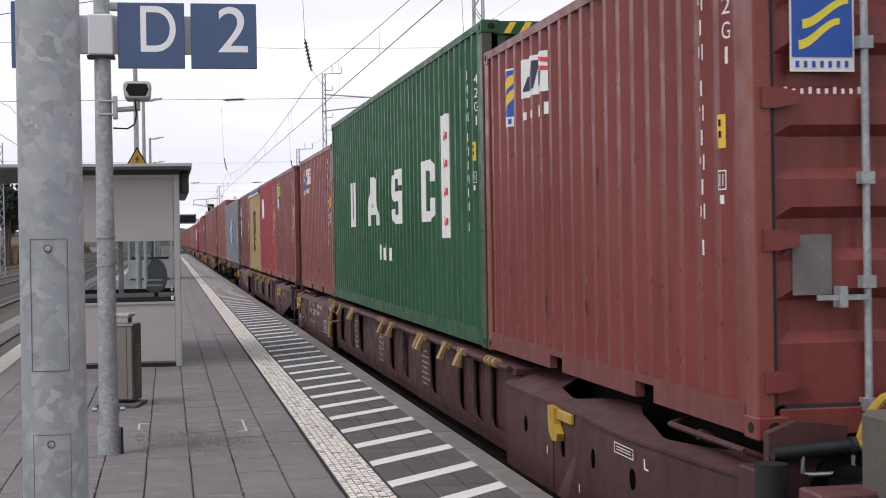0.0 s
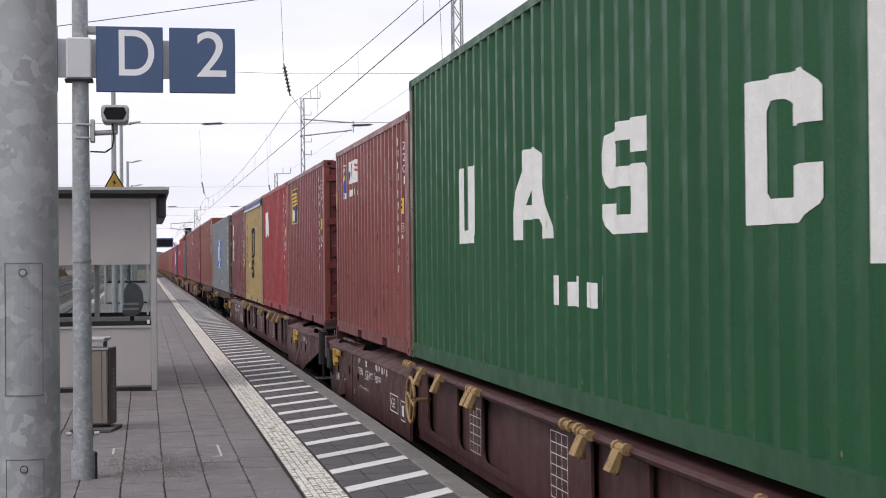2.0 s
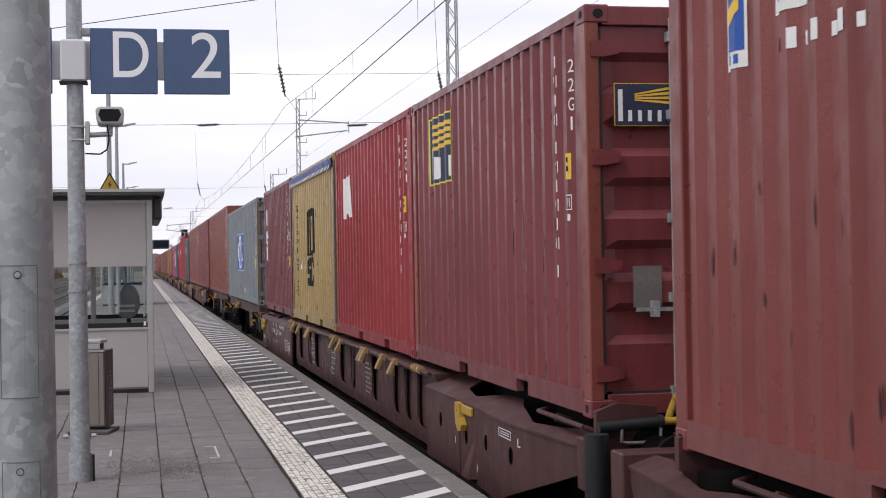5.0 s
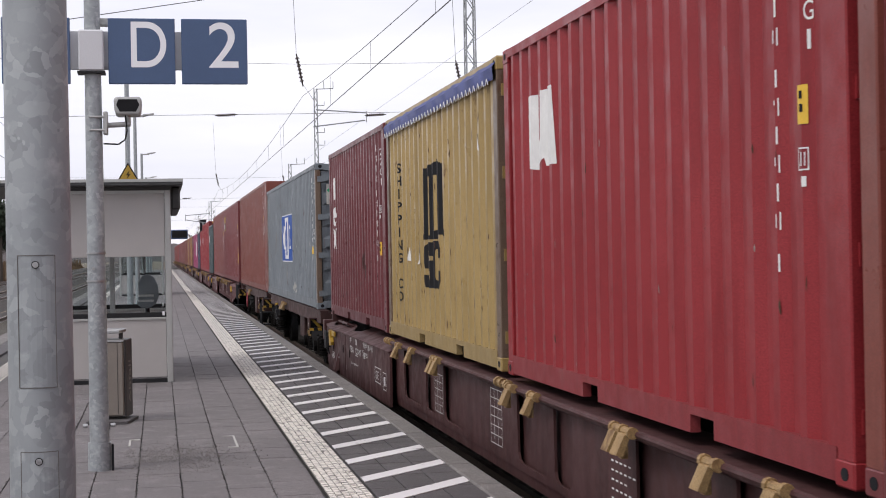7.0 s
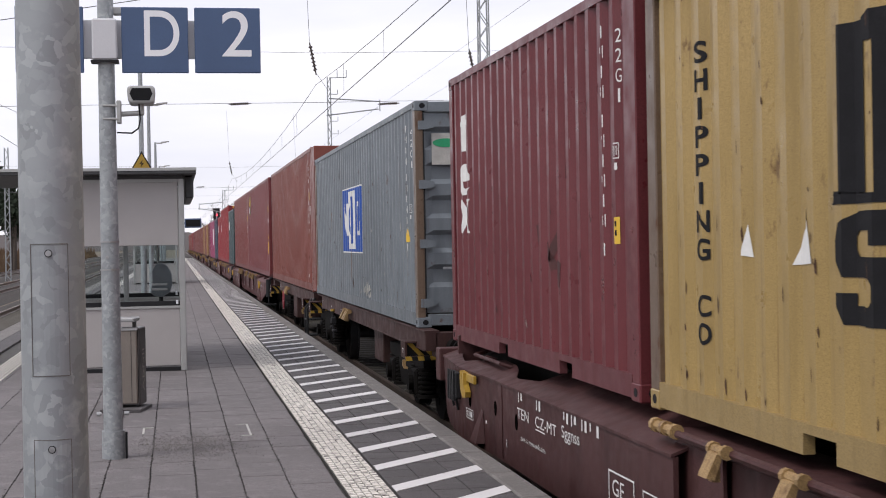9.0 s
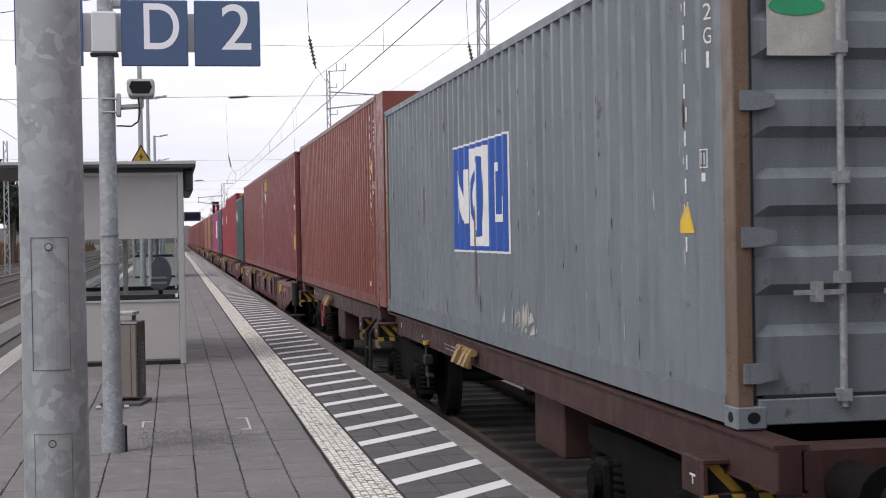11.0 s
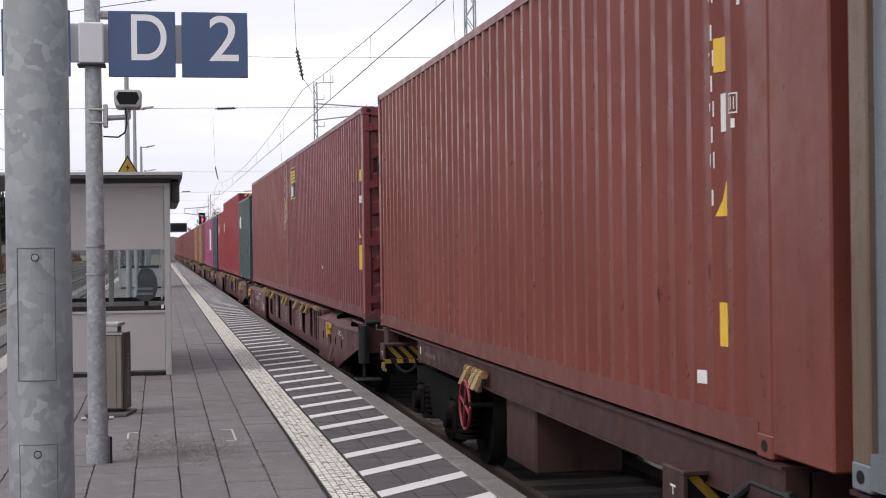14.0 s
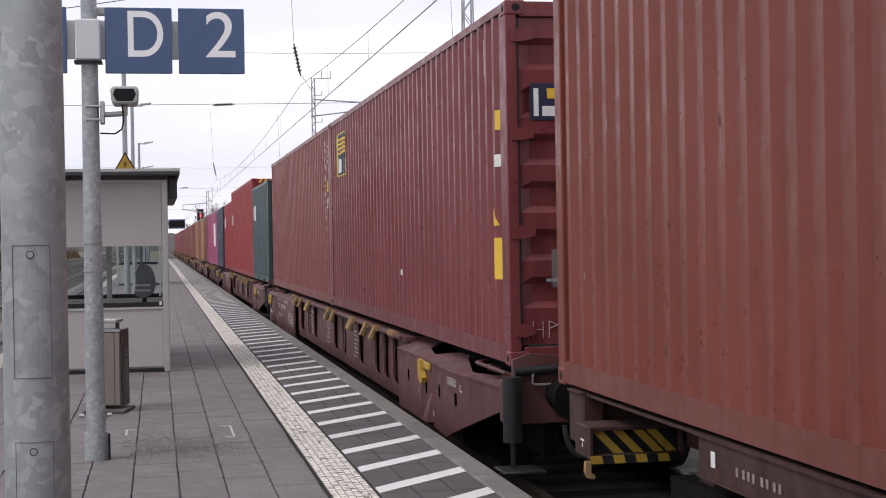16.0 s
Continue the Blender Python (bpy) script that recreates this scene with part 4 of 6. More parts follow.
prism(bm, [(0.36 + 0.15 * math.cos(a), 2.11 + 0.05 * math.sin(a)) for a in np.linspace(0, 2 * math.pi, 19)[:-1]], "y", 0.027, 0.030)
part("sticker_mark", bm, M["decal_green"], b)
rs = random.Random(8)
scrapes = []
for k in range(26):
    u, z = rs.choice((4.15, 4.3, 4.45, 4.6, 4.85, 5.3)) + rs.uniform(-0.07, 0.07), rs.uniform(0.19, 0.30)
    wd, hg = rs.uniform(0.02, 0.07), rs.uniform(0.03, 0.20)
    scrapes.append(((u + wd, z), (u + wd * rs.uniform(0.4, 0.9), z + hg * rs.uniform(0.6, 1.0)), (u + wd * rs.uniform(0.1, 0.4), z + hg), (u, z + hg * rs.uniform(0.0, 0.3))))
on_side(b, flat(*scrapes), M["sleeper_pale"], "scraped_paint", "", 0.008)
on_side(b, flat(((0.86, 0.98), (0.66, 0.98), (0.70, 1.14))), M["decal_yellow"], "warning_triangle")
wear(b, 14, 70, LONG, M["rust_chip"], 0.17, 2.2, 0.11, 0.010)
wear(b, 15, 30, LONG, M["sleeper_pale"], 0.3, 1.6, 0.09, 0.012)
load(b, 8.53)

b = container("tall orange-brown forty-foot ribbed container", LONG, TALL, M["orange_brown"], False)
small_marks(b, TALL, LONG, 0)
hazard_stripes(b, TALL)
on_side(b, flat(rect(0.53, 0.68, 0.48, 0.70), rect(0.56, 0.70, 1.85, 2.02)), M["decal_yellow"], "height_sticker")
on_side(b, flat(((0.70, 1.13), (0.56, 1.13), (0.60, 1.31))), M["decal_yellow"], "warning_triangle")
on_side(b, flat(rect(0.56, 0.66, 1.55, 1.74), rect(0.90, 0.98, 0.27, 0.34), rect(0.88, 0.92, 2.3, 2.6)), M["white"], "code_plate")
wear(b, 16, 30, LONG, M["scuff"], 0.2, 1.6, 0.07, 0.010)
wear(b, 17, 16, LONG, M["pale_scrape"], 0.2, 2.2, 0.07, 0.007)
part("end_extension", a_box(0.008, WIDE - 0.008, -0.62, 0.002, 0.03, TALL - 0.015, 0.01), M["orange_brown"], b, "smooth end panel past the corner posts")
load(b, 21.52)

b = container("tall dark red forty-foot container with dark sticker and closed doors", LONG, TALL, M["maroon_red"])
beacon_marks(b, 10.2, 0.28)
on_side(b, flat(rect(0.36, 0.62, 0.68, 1.02), ((0.62, 1.12), (0.40, 1.12), (0.50, 1.26)), rect(0.34, 0.44, 1.9, 2.06)), M["decal_yellow"], "height_sticker")
on_side(b, flat(rect(0.36, 0.46, 1.60, 1.70), rect(5.3, 5.42, 0.62, 0.68), rect(0.9, 0.94, 2.4, 2.7)), M["white"], "code_plate")
plate(b, M["decal_navy"], 0.20, 0.58, 1.95, 2.24)
plate(b, M["white"], 0.23, 0.27, 1.98, 2.2, 0.025, "sticker_mark")
plate(b, M["white"], 0.30, 0.56, 1.98, 2.06, 0.025, "sticker_mark")
plate(b, M["decal_yellow"], 0.34, 0.56, 2.12, 2.2, 0.025, "sticker_mark")
plate(b, M["decal_yellow"], 0.45, 0.62, 1.28, 1.42)
plate(b, M["shelter_dull"], 0.36, 0.56, 0.62, 0.92, 0.03, "grey_patch")
bm = bmesh.new()
for s in (((0.20, 0.30), (0.20, 0.17)), ((0.28, 0.30), (0.28, 0.17)), ((0.20, 0.235), (0.28, 0.235)), ((0.33, 0.30), (0.33, 0.17)), ((0.33, 0.30), (0.40, 0.27)), ((0.40, 0.27), (0.33, 0.24))):
    rod(bm, (s[0][0], 0.03, s[0][1] + 0.05), (s[1][0], 0.03, s[1][1] + 0.05), 0.003, 4)
part("chalk_strokes", bm, M["shelter"], b)
load(b, 35.14)
b = container("tall red-brown forty-foot ribbed container", LONG, TALL, M["red_brown2"], False)
small_marks(b, TALL, LONG)
load(b, 47.37)

# farther along the train
FAR = [("teal", SHORT, STD, 61.0, "dark teal"), ("red", LONG, TALL, 67.2, "tall bright red"), ("red", SHORT, STD, 79.5, "bright red"),
       ("navy", SHORT, STD, 87.1, "dark navy"), ("magenta", LONG, STD, 93.3, "magenta"), ("maroon", SHORT, STD, 105.6, "dark maroon"),
       ("ochre", SHORT, STD, 113.2, "ochre"), ("red_brown", SHORT, STD, 119.35, "oxide-red"), ("ochre", SHORT, STD, 125.5, "ochre"), ("orange_brown", SHORT, STD, 131.6, "orange-brown"),
       ("orange_brown", LONG, STD, 139.3, "orange-brown"), ("maroon", SHORT, STD, 151.6, "dark maroon"), ("red_brown", SHORT, STD, 157.7, "oxide-red"),
       ("red_brown2", LONG, STD, 165.4, "oxide-red"), ("red_brown", LONG, STD, 177.7, "oxide-red"),
       ("maroon", LONG, STD, 191.5, "dark maroon"), ("red", LONG, STD, 203.8, "bright red"),
       ("red_brown", LONG, STD, 217.6, "oxide-red"), ("orange_brown", LONG, STD, 229.9, "orange-brown"),
       ("red_brown2", LONG, STD, 243.7, "oxide-red"), ("maroon", LONG, STD, 256.0, "dark maroon")]
for mat, ln, hi, mark, word in FAR:
    b = container(f"{word} {'forty' if ln > 7 else 'twenty'}-foot ribbed steel container", ln, hi, M[mat], lite=mark > 86)
    if mark in (61.0, 79.5, 67.2, 93.3):
        on_side(b, flat(rect(ln - 1.2, ln - 0.75, 1.65, 2.05), rect(ln - 0.6, ln - 0.35, 1.7, 2.0)) if mark != 93.3 else flat(rect(2.0, 4.2, 0.9, 2.0)), M["white"], "white_mark")
    if hi == TALL:
        hazard_stripes(b, TALL)
    load(b, mark)


# ---- wagons: x 0 is the middle of the track, z 0 the rail head, y 0 the near end of the load ----
SPIN = []


def bogie(wagon, y, side_x=-0.98):
    # frame, axle boxes and springs have the shade below the wagon in their colour
    ob = part("bogie", bmesh_frame(y), M["shaded_grease"], wagon)
    for dy in (-0.9, 0.9):
        bm = bmesh.new()
        rod(bm, (-0.72, 0, 0), (0.72, 0, 0), 0.08, 12)
        for x in (-0.75, 0.75):
            s = 1 if x > 0 else -1
            rod(bm, (x - 0.065 * s, 0, 0), (x + 0.065 * s, 0, 0), 0.46, 28)
            rod(bm, (x - 0.09 * s, 0, 0), (x - 0.064 * s, 0, 0), 0.485, 28)
            rod(bm, (x + 0.064 * s, 0, 0), (x + 0.10 * s, 0, 0), 0.11, 12)
            for k in range(5):
                a = k * 1.2566
                rod(bm, (x + 0.066 * s, 0.27 * math.cos(a), 0.27 * math.sin(a)), (x + 0.074 * s, 0.27 * math.cos(a), 0.27 * math.sin(a)), 0.05, 8)
        w = part("wheelset", bm, M["dark"], ob, "worn steel wheelset", True)
        w.location = (0, y + dy, 0.46)
        SPIN.append((w, y + dy))
        for x in (-1.02, 1.02):
            bm = bmesh.new()
            box(bm, x - 0.13, x + 0.13, y + dy - 0.15, y + dy + 0.15, 0.30, 0.62, 0.03)
            rod(bm, (x - 0.135, y + dy, 0.46), (x - 0.19, y + dy, 0.46), 0.10, 12)
            part("axle_box", bm, M["shaded_grease"], ob)
            for k in (-0.27, 0.27):
                bm = bmesh.new()
                coil = [(0.0, 0.135), (0.10, 0.135), (0.101, 0.07)]
                for i in range(6):
                    coil += [(0.13 + i * 0.14, 0.07), (0.16 + i * 0.14, 0.108), (0.21 + i * 0.14, 0.108), (0.24 + i * 0.14, 0.07)]
                lathe(bm, (x, y + dy + k, 0.29), (x, y + dy + k, 0.68), coil + [(1.0, 0.07)])
                part("coil_spring", bm, M["shaded_grease"], ob, "", True)
    return ob


def bmesh_frame(y):
    bm = bmesh.new()
    for x in (-1.02, 1.02):
        prism(bm, [(y - 1.35, 0.66), (y - 1.35, 0.80), (y - 0.5, 0.82), (y + 0.5, 0.82), (y + 1.35, 0.80), (y + 1.35, 0.66), (y + 0.6, 0.62), (y + 0.42, 0.34), (y - 0.42, 0.34), (y - 0.6, 0.62)], "x", x - 0.07, x + 0.07)
    box(bm, -1.0, 1.0, y - 0.22, y + 0.22, 0.45, 0.78, 0.03)
    return bm


def lock_flap(wagon, y, double, z=1.10, x=-1.33):
    """A folding container pin hanging down over the side."""
    bm = bmesh.new()
    w = 0.34 if double else 0.17
    rod(bm, (x, y - w / 2, z), (x, y + w / 2, z), 0.026, 8)
    for k in range(3 if double else 2):
        yk = y - w / 2 + w * k / (2 if double else 1)
        rod(bm, (x, yk - 0.018, z), (x, yk + 0.018, z), 0.036, 10)
    for yk in ((y - 0.09, y + 0.09) if double else (y,)):
        prism(bm, [(x - 0.04, z - 0.01), (x + 0.0, z), (x - 0.05, z - 0.135), (x - 0.095, z - 0.125)], "y", yk - 0.062, yk + 0.062)
        box(bm, x - 0.05, x - 0.01, yk - 0.03, yk + 0.03, z - 0.15, z - 0.06)
    part("lock_flap", bm, M["lock"], wagon, "rusty yellow folding container lock")


def lay_text(wagon, words, y_left, z0, height, mat, x=-1.336, wide=1.45):
    bm = lettering(words, height)
    for v in bm.verts:
        v.co = (x, y_left - v.co.x * wide, z0 + v.co.y)
    part("lettering", bm, mat, wagon)


def side_bars(wagon, rects, x=-1.336, mat=None):
    bm = bmesh.new()
    for y0, y1, z0, z1 in rects:
        bm.faces.new([bm.verts.new(c) for c in ((x, y0, z0), (x, y0, z1), (x, y1, z1), (x, y1, z0))])
    tagged(part("marking", bm, mat or M["white"], wagon), kind="stuff")


def end_out(q):
    """Half width of the wagon's end at q metres from its tip: drawn in, bulging, then straight."""
    return float(np.interp(q, (0.0, 0.9, 1.6, 1.9, 2.2, 2.7, 3.0, 9.0), (1.235, 1.31, 1.365, 1.368, 1.362, 1.336, 1.33, 1.33)))


def end_in(q):
    """Where the ledge ends inward: cut away at two hollows under the load."""
    return float(np.interp(q, (0.0, 0.5, 0.9, 1.35, 2.05, 2.3, 2.75, 3.0, 3.35, 3.9, 4.05, 9.0), (1.10, 1.10, 1.19, 1.26, 1.15, 1.08, 1.08, 1.12, 1.22, 1.16, 0.93, 0.93)))


def deep_wagon(label, coat):
    """An eighty-foot flat wagon with deep sides, wide end ledges and pockets along the middle."""
    L = 24.43
    w = thing("container_wagon", label, "railway wagon", group="wagons of the train")
    for s in (-1, 1):
        for span, low, turn in ((5.0, ((0.0, 0.80), (0.25, 0.79), (2.05, 0.36), (5.0, 0.34)), False), (7.52, ((0.0, 0.90), (0.22, 0.88), (0.34, 0.74), (0.37, 0.55), (0.47, 0.42), (0.87, 0.34), (7.52, 0.34)), True)):
            es = sorted({round(i * 0.1, 3) for i in range(int(span * 10) + 1)} | {p[0] for p in low} | {span})
            plate_bm, ledge_bm = bmesh.new(), bmesh.new()
            rows_p, rows_l = [], []
            for q in es:
                y = L + 0.99 - q if turn else q
                xo, xi = end_out(q), end_in(q)
                zl = float(np.interp(q, [p[0] for p in low], [p[1] for p in low]))
                rows_p.append([plate_bm.verts.new((s * xx, y, zz)) for xx, zz in ((xo, zl), (xo, 0.968), (xo - 0.03, 0.968), (xo - 0.03, zl))])
                zi = 0.975 + 0.13 * (xo - xi) / 0.33
                rows_l.append([ledge_bm.verts.new((s * xx, y, zz)) for xx, zz in ((xo + 0.012, 0.966), (xo + 0.012, 0.984), (xi, zi), (xi, zi - 0.02))])
            for bm, rows_ in ((plate_bm, rows_p), (ledge_bm, rows_l)):
                for p, q in zip(rows_, rows_[1:]):
                    for i in range(4):
                        bm.faces.new((p[i], p[(i + 1) % 4], q[(i + 1) % 4], q[i]))
                bm.faces.new(rows_[0])
                bm.faces.new(rows_[-1][::-1])
            part("end_side_plate", plate_bm, coat, w)
            part("end_ledge", ledge_bm, coat, w)
            y0, y1 = sorted((L + 0.95 - 0.3, L + 0.95 - span) if turn else (0.3, span))
            # the dark behind the ledge is put into this beam's colour
            part("inner_beam", a_box(*sorted((s * 0.78, s * 0.90)), y0, y1, 0.40, 1.12), M["shaded_grease"], w)
            part("stiffener", a_box(*sorted((s * (end_out(3.5) + 0.008), s * (end_out(3.5) + 0.001))), *((L + 0.99 - 3.30, L + 0.99 - 3.285) if turn else (3.50, 3.515)), 0.36, 0.965), coat, w)
        # middle: panels with openings before an inner web
        x = s * 1.24
        part("inner_web", a_box(*sorted((s * 1.185, s * 1.15)), 4.9, 18.1, 0.42, 1.06), coat, w)
        part("lower_flange", a_box(*sorted((x - s * 0.012, s * 0.9)), 4.9, 18.1, 0.36, 0.452, 0.006), coat, w)
        part("upper_flange", a_box(*sorted((s * 1.27, s * 0.9)), 4.9, 18.1, 1.04, 1.10, 0.006), coat, w)
        opens = [(5.27, 5.99), (6.21, 6.70), (6.96, 7.45), (8.19, 9.0), (10.36, 10.85), (11.0, 11.95), (14.0, 15.0), (15.41, 16.0), (16.21, 17.4)]
        mids = [4.9] + [(a + c) / 2 for a, c in opens] + [18.1]
        for i, (m0, m1) in enumerate(zip(mids, mids[1:])):
            p0, p1 = (opens[i - 1][1] if i else m0), (opens[i][0] if i < len(opens) else m1)
            pts = [(m0, 0.45), (m1, 0.45)]
            pts += [(m1, 0.508), (p1 + 0.13, 0.508), (p1 + 0.05, 0.53), (p1 + 0.012, 0.58), (p1, 1.04)] if i < len(opens) else [(m1, 1.04)]
            pts += [(p0, 1.04), (p0 - 0.012, 0.58), (p0 - 0.05, 0.53), (p0 - 0.13, 0.508), (m0, 0.508)] if i else [(m0, 1.04)]
            part("web_panel", prism(bmesh.new(), pts, "x", *sorted((x, x - s * 0.02))), coat, w)
        # pipes and the corner guides
        bm = bmesh.new()
        rod(bm, (s * 1.30, 5.0, 1.09), (s * 1.30, 17.9, 1.09), 0.022, 8)
        part("lock_rail", bm, coat, w)
        for y0 in (-0.08, L + 0.02):
            bm = bmesh.new()
            prism(bm, [(s * 1.24, 1.05), (s * 0.85, 1.05), (s * 0.85, 1.24), (s * 1.10, 1.27), (s * 1.24, 1.22)], "y", y0, y0 + 0.06)
            part("corner_guide", bm, coat, w)
        for y0 in (1.0, 23.4):
            bm = bmesh.new()
            rod(bm, (s * 1.22, y0 - 0.75, 1.09), (s * 1.22, y0 + 0.35, 1.09), 0.018, 8)
            rod(bm, (s * 1.22, y0 + 0.35, 1.09), (s * 1.10, y0 + 0.40, 1.11), 0.018, 8)
            rod(bm, (s * 1.22, y0 - 0.75, 1.09), (s * 1.13, y0 - 0.78, 1.06), 0.018, 8)
            rod(bm, (s * 1.22, y0 - 0.1, 1.09), (s * 1.12, y0 - 0.1, 1.06), 0.03, 8)
            part("grab_bar", bm, coat, w)
    part("centre_girder", a_box(-0.35, 0.35, 0.2, 25.2, 0.55, 1.05), M["shaded_grease"], w)
    for y0, y1 in ((-0.1, 0.15), (25.2, 25.42)):
        part("headstock", a_box(-1.3, 1.3, y0, y1, 0.72, 1.05, 0.01), coat, w)
    for y, d in ((-0.1, -1), (25.42, 1)):
        for x in (-0.875, 0.875):
            bm = bmesh.new()
            rod(bm, (x, y, 0.95), (x, y + d * 0.42, 0.95), 0.12, 14)
            rod(bm, (x, y + d * 0.42, 0.95), (x, y + d * 0.46, 0.95), 0.17, 18)
            part("buffer", bm, M["shaded_grease"], w, "", True)
    bm = bmesh.new()
    rod(bm, (-1.28, -0.2, 0.60), (-1.28, -0.2, 1.10), 0.075, 14)
    rod(bm, (-1.28, -0.2, 0.40), (-1.28, -0.2, 0.62), 0.02, 8)
    box(bm, -1.40, -1.06, -0.38, -0.06, 0.37, 0.40, 0.01)
    part("end_step", bm, M["dark"], w, "black post with a step plate", True)
    part("coupling_handle", swept(bmesh.new(), [(-1.1, -0.14, 1.13), (-1.1, -0.14, 1.04), (-1.07, -0.14, 1.03), (-0.88, -0.14, 1.03), (-0.85, -0.14, 1.04), (-0.85, -0.14, 1.13)], 0.011), M["steel"], w, "", True)
    part("coupling_rod", lathe(bmesh.new(), (-1.24, -0.12, 1.13), (-0.83, -0.12, 1.15), [(0, 0.036), (0.92, 0.036), (0.93, 0.046), (1, 0.046)]), M["dark"], w, "", True)
    part("release_rod", rod(bmesh.new(), (-0.84, -0.12, 1.15), (-0.5, -0.12, 1.16), 0.024, 10), M["bright_yellow"], w, "yellow release rod", True)
    bm = swept(bmesh.new(), [(-0.72 + 0.16 * math.cos(math.pi * i / 12), -0.25, 0.72 - 0.25 * math.sin(math.pi * i / 12)) for i in range(13)], 0.022)
    part("brake_hose", bm, M["rubber"], w, "black rubber brake hose", True)
    bm = swept(bmesh.new(), [(-0.76, 0.0, 1.12), (-0.74, 0.0, 1.18), (-0.70, 0.0, 1.28), (-0.63, 0.0, 1.35), (-0.54, 0.0, 1.38), (0.5, 0.0, 1.38)], 0.024)
    part("hand_rail", bm, M["bright_yellow"], w, "yellow hand rail")
    for y, dbl in ((6.75, False), (7.55, False), (8.95, True), (11.05, False), (11.75, False), (14.9, True), (16.3, False), (17.2, False)):
        lock_flap(w, y, dbl)
    for y in (5.6, 12.15, 18.1):
        bm = bmesh.new()
        rod(bm, (-1.3, y - 0.18, 1.10), (-1.3, y + 0.18, 1.10), 0.028, 8)
        for k in (-0.16, 0.0, 0.16):
            rod(bm, (-1.3, y + k - 0.025, 1.10), (-1.3, y + k + 0.025, 1.10), 0.042, 10)
        part("lock_hinge", bm, M["lock"], w)
    for y, xo in ((3.45, -end_out(3.3)), (23.47, -end_out(1.9))):
        bm = bmesh.new()
        prism(bm, [(y, 0.975), (y - 0.15, 0.965), (y - 0.16, 0.86), (y - 0.24, 0.80), (y - 0.22, 0.75), (y - 0.10, 0.74), (y - 0.02, 0.79), (y + 0.01, 0.90)], "x", xo - 0.055, xo - 0.004)
        box(bm, xo - 0.03, xo - 0.002, y - 0.50, y - 0.15, 0.89, 0.962, 0.006)
        rod(bm, (xo - 0.06, y - 0.07, 0.93), (xo - 0.002, y - 0.07, 0.93), 0.03, 10)
        part("tow_hook", bm, M["bright_yellow"], w, "yellow painted tow hook")
    bm = bmesh.new()
    box(bm, -1.42, -1.352, 23.72, 24.08, 0.69, 0.93, 0.012)
    for i in range(4):
        box(bm, -1.435, -1.42, 23.74 + i * 0.085, 23.79 + i * 0.085, 0.67, 0.945)
    rod(bm, (-1.40, 23.8, 0.69), (-1.38, 23.8, 0.58), 0.012, 6)
    rod(bm, (-1.40, 24.0, 0.69), (-1.38, 24.0, 0.60), 0.012, 6)
    part("relay_box", bm, M["dark"], w)
    # slots are not cut: black discs on the plate paint their inner shade
    for y, z in ((4.32, 0.735), (3.25, 0.70), (2.45, 0.743), (1.60, 0.748), (22.39, 0.745), (21.62, 0.72), (23.3, 0.72)):
        q = y if y < 9 else L + 0.99 - y
        bm = bmesh.new()
        prism(bm, [(y + 0.045 * math.cos(a), z + 0.062 * math.sin(a)) for a in np.linspace(0, 2 * math.pi, 17)[:-1]], "x", -end_out(q) - 0.0045, -end_out(q) - 0.001)
        part("slot_hole", bm, M["hollow"], w)
    for y in (2.98, 22.9):
        xo = -end_out(y if y < 9 else L + 0.99 - y)
        bm = bmesh.new()
        vs = [bm.verts.new(c) for c in ((xo, y + 0.02, 0.68), (xo, y - 0.06, 0.68), (xo, y - 0.12, 0.40), (xo, y + 0.20, 0.40), (xo - 0.075, y - 0.10, 0.40), (xo - 0.075, y + 0.16, 0.40))]
        for f in ((0, 1, 4, 5), (0, 5, 3), (1, 2, 4), (2, 3, 5, 4), (0, 3, 2, 1)):
            bm.faces.new([vs[i] for i in f])
        part("bracket", bm, coat, w)
    # writing on the far half; the running number is drawn as thin bars
    side_bars(w, [(a, a + (0.052 if i % 2 else 0.026), 0.888 + (0.02 if i % 3 == 1 else 0), 0.972) for i, a in enumerate((21.50, 21.40, 20.92, 20.82, 20.14, 20.04, 19.94, 19.84, 19.68, 19.58, 19.48, 19.30))])
    lay_text(w, "TEN", 21.57, 0.762, 0.082, M["white"], wide=1.75)
    lay_text(w, "CZ-MT", 20.98, 0.762, 0.082, M["white"], wide=1.75)
    side_bars(w, [(20.70, 20.98, 0.738, 0.748)])
    lay_text(w, "Sggnss", 20.22, 0.755, 0.112, M["white"], wide=1.5)
    lay_text(w, "DOM ST.: PRAHA-UHŘÍNĚVES", 21.45, 0.60, 0.038, M["white"])
    lay_text(w, "GE", 19.02, 0.585, 0.10, M["white"])
    side_bars(w, [(18.58, 19.10, 0.54, 0.552), (18.58, 19.10, 0.72, 0.732), (18.58, 18.595, 0.552, 0.72), (19.085, 19.10, 0.552, 0.72)])
    side_bars(w, [(18.15, 18.42, 0.50, 0.51), (18.15, 18.42, 0.70, 0.71), (18.15, 18.162, 0.51, 0.70), (18.408, 18.42, 0.51, 0.70), (18.22, 18.35, 0.55, 0.66)])
    side_bars(w, [(23.13, 23.44, 0.555, 0.562), (23.13, 23.44, 0.638, 0.645), (23.13, 23.14, 0.562, 0.638), (23.43, 23.44, 0.562, 0.638), (23.36, 23.39, 0.575, 0.625), (23.30, 23.33, 0.575, 0.625), (23.18, 23.26, 0.575, 0.625), (22.55, 22.6, 0.60, 0.625)], -1.374)
    side_bars(w, [(21.95, 21.97, 0.48, 0.54), (3.66, 3.68, 0.60, 0.66), (2.83, 2.85, 0.46, 0.52)])
    grid = []
    for y0, n in ((15.03, 5), (12.45, 6)):
        for i in range(n + 1):
            grid.append((y0, y0 + 0.42, 0.55 + i * 0.075, 0.556 + i * 0.075))
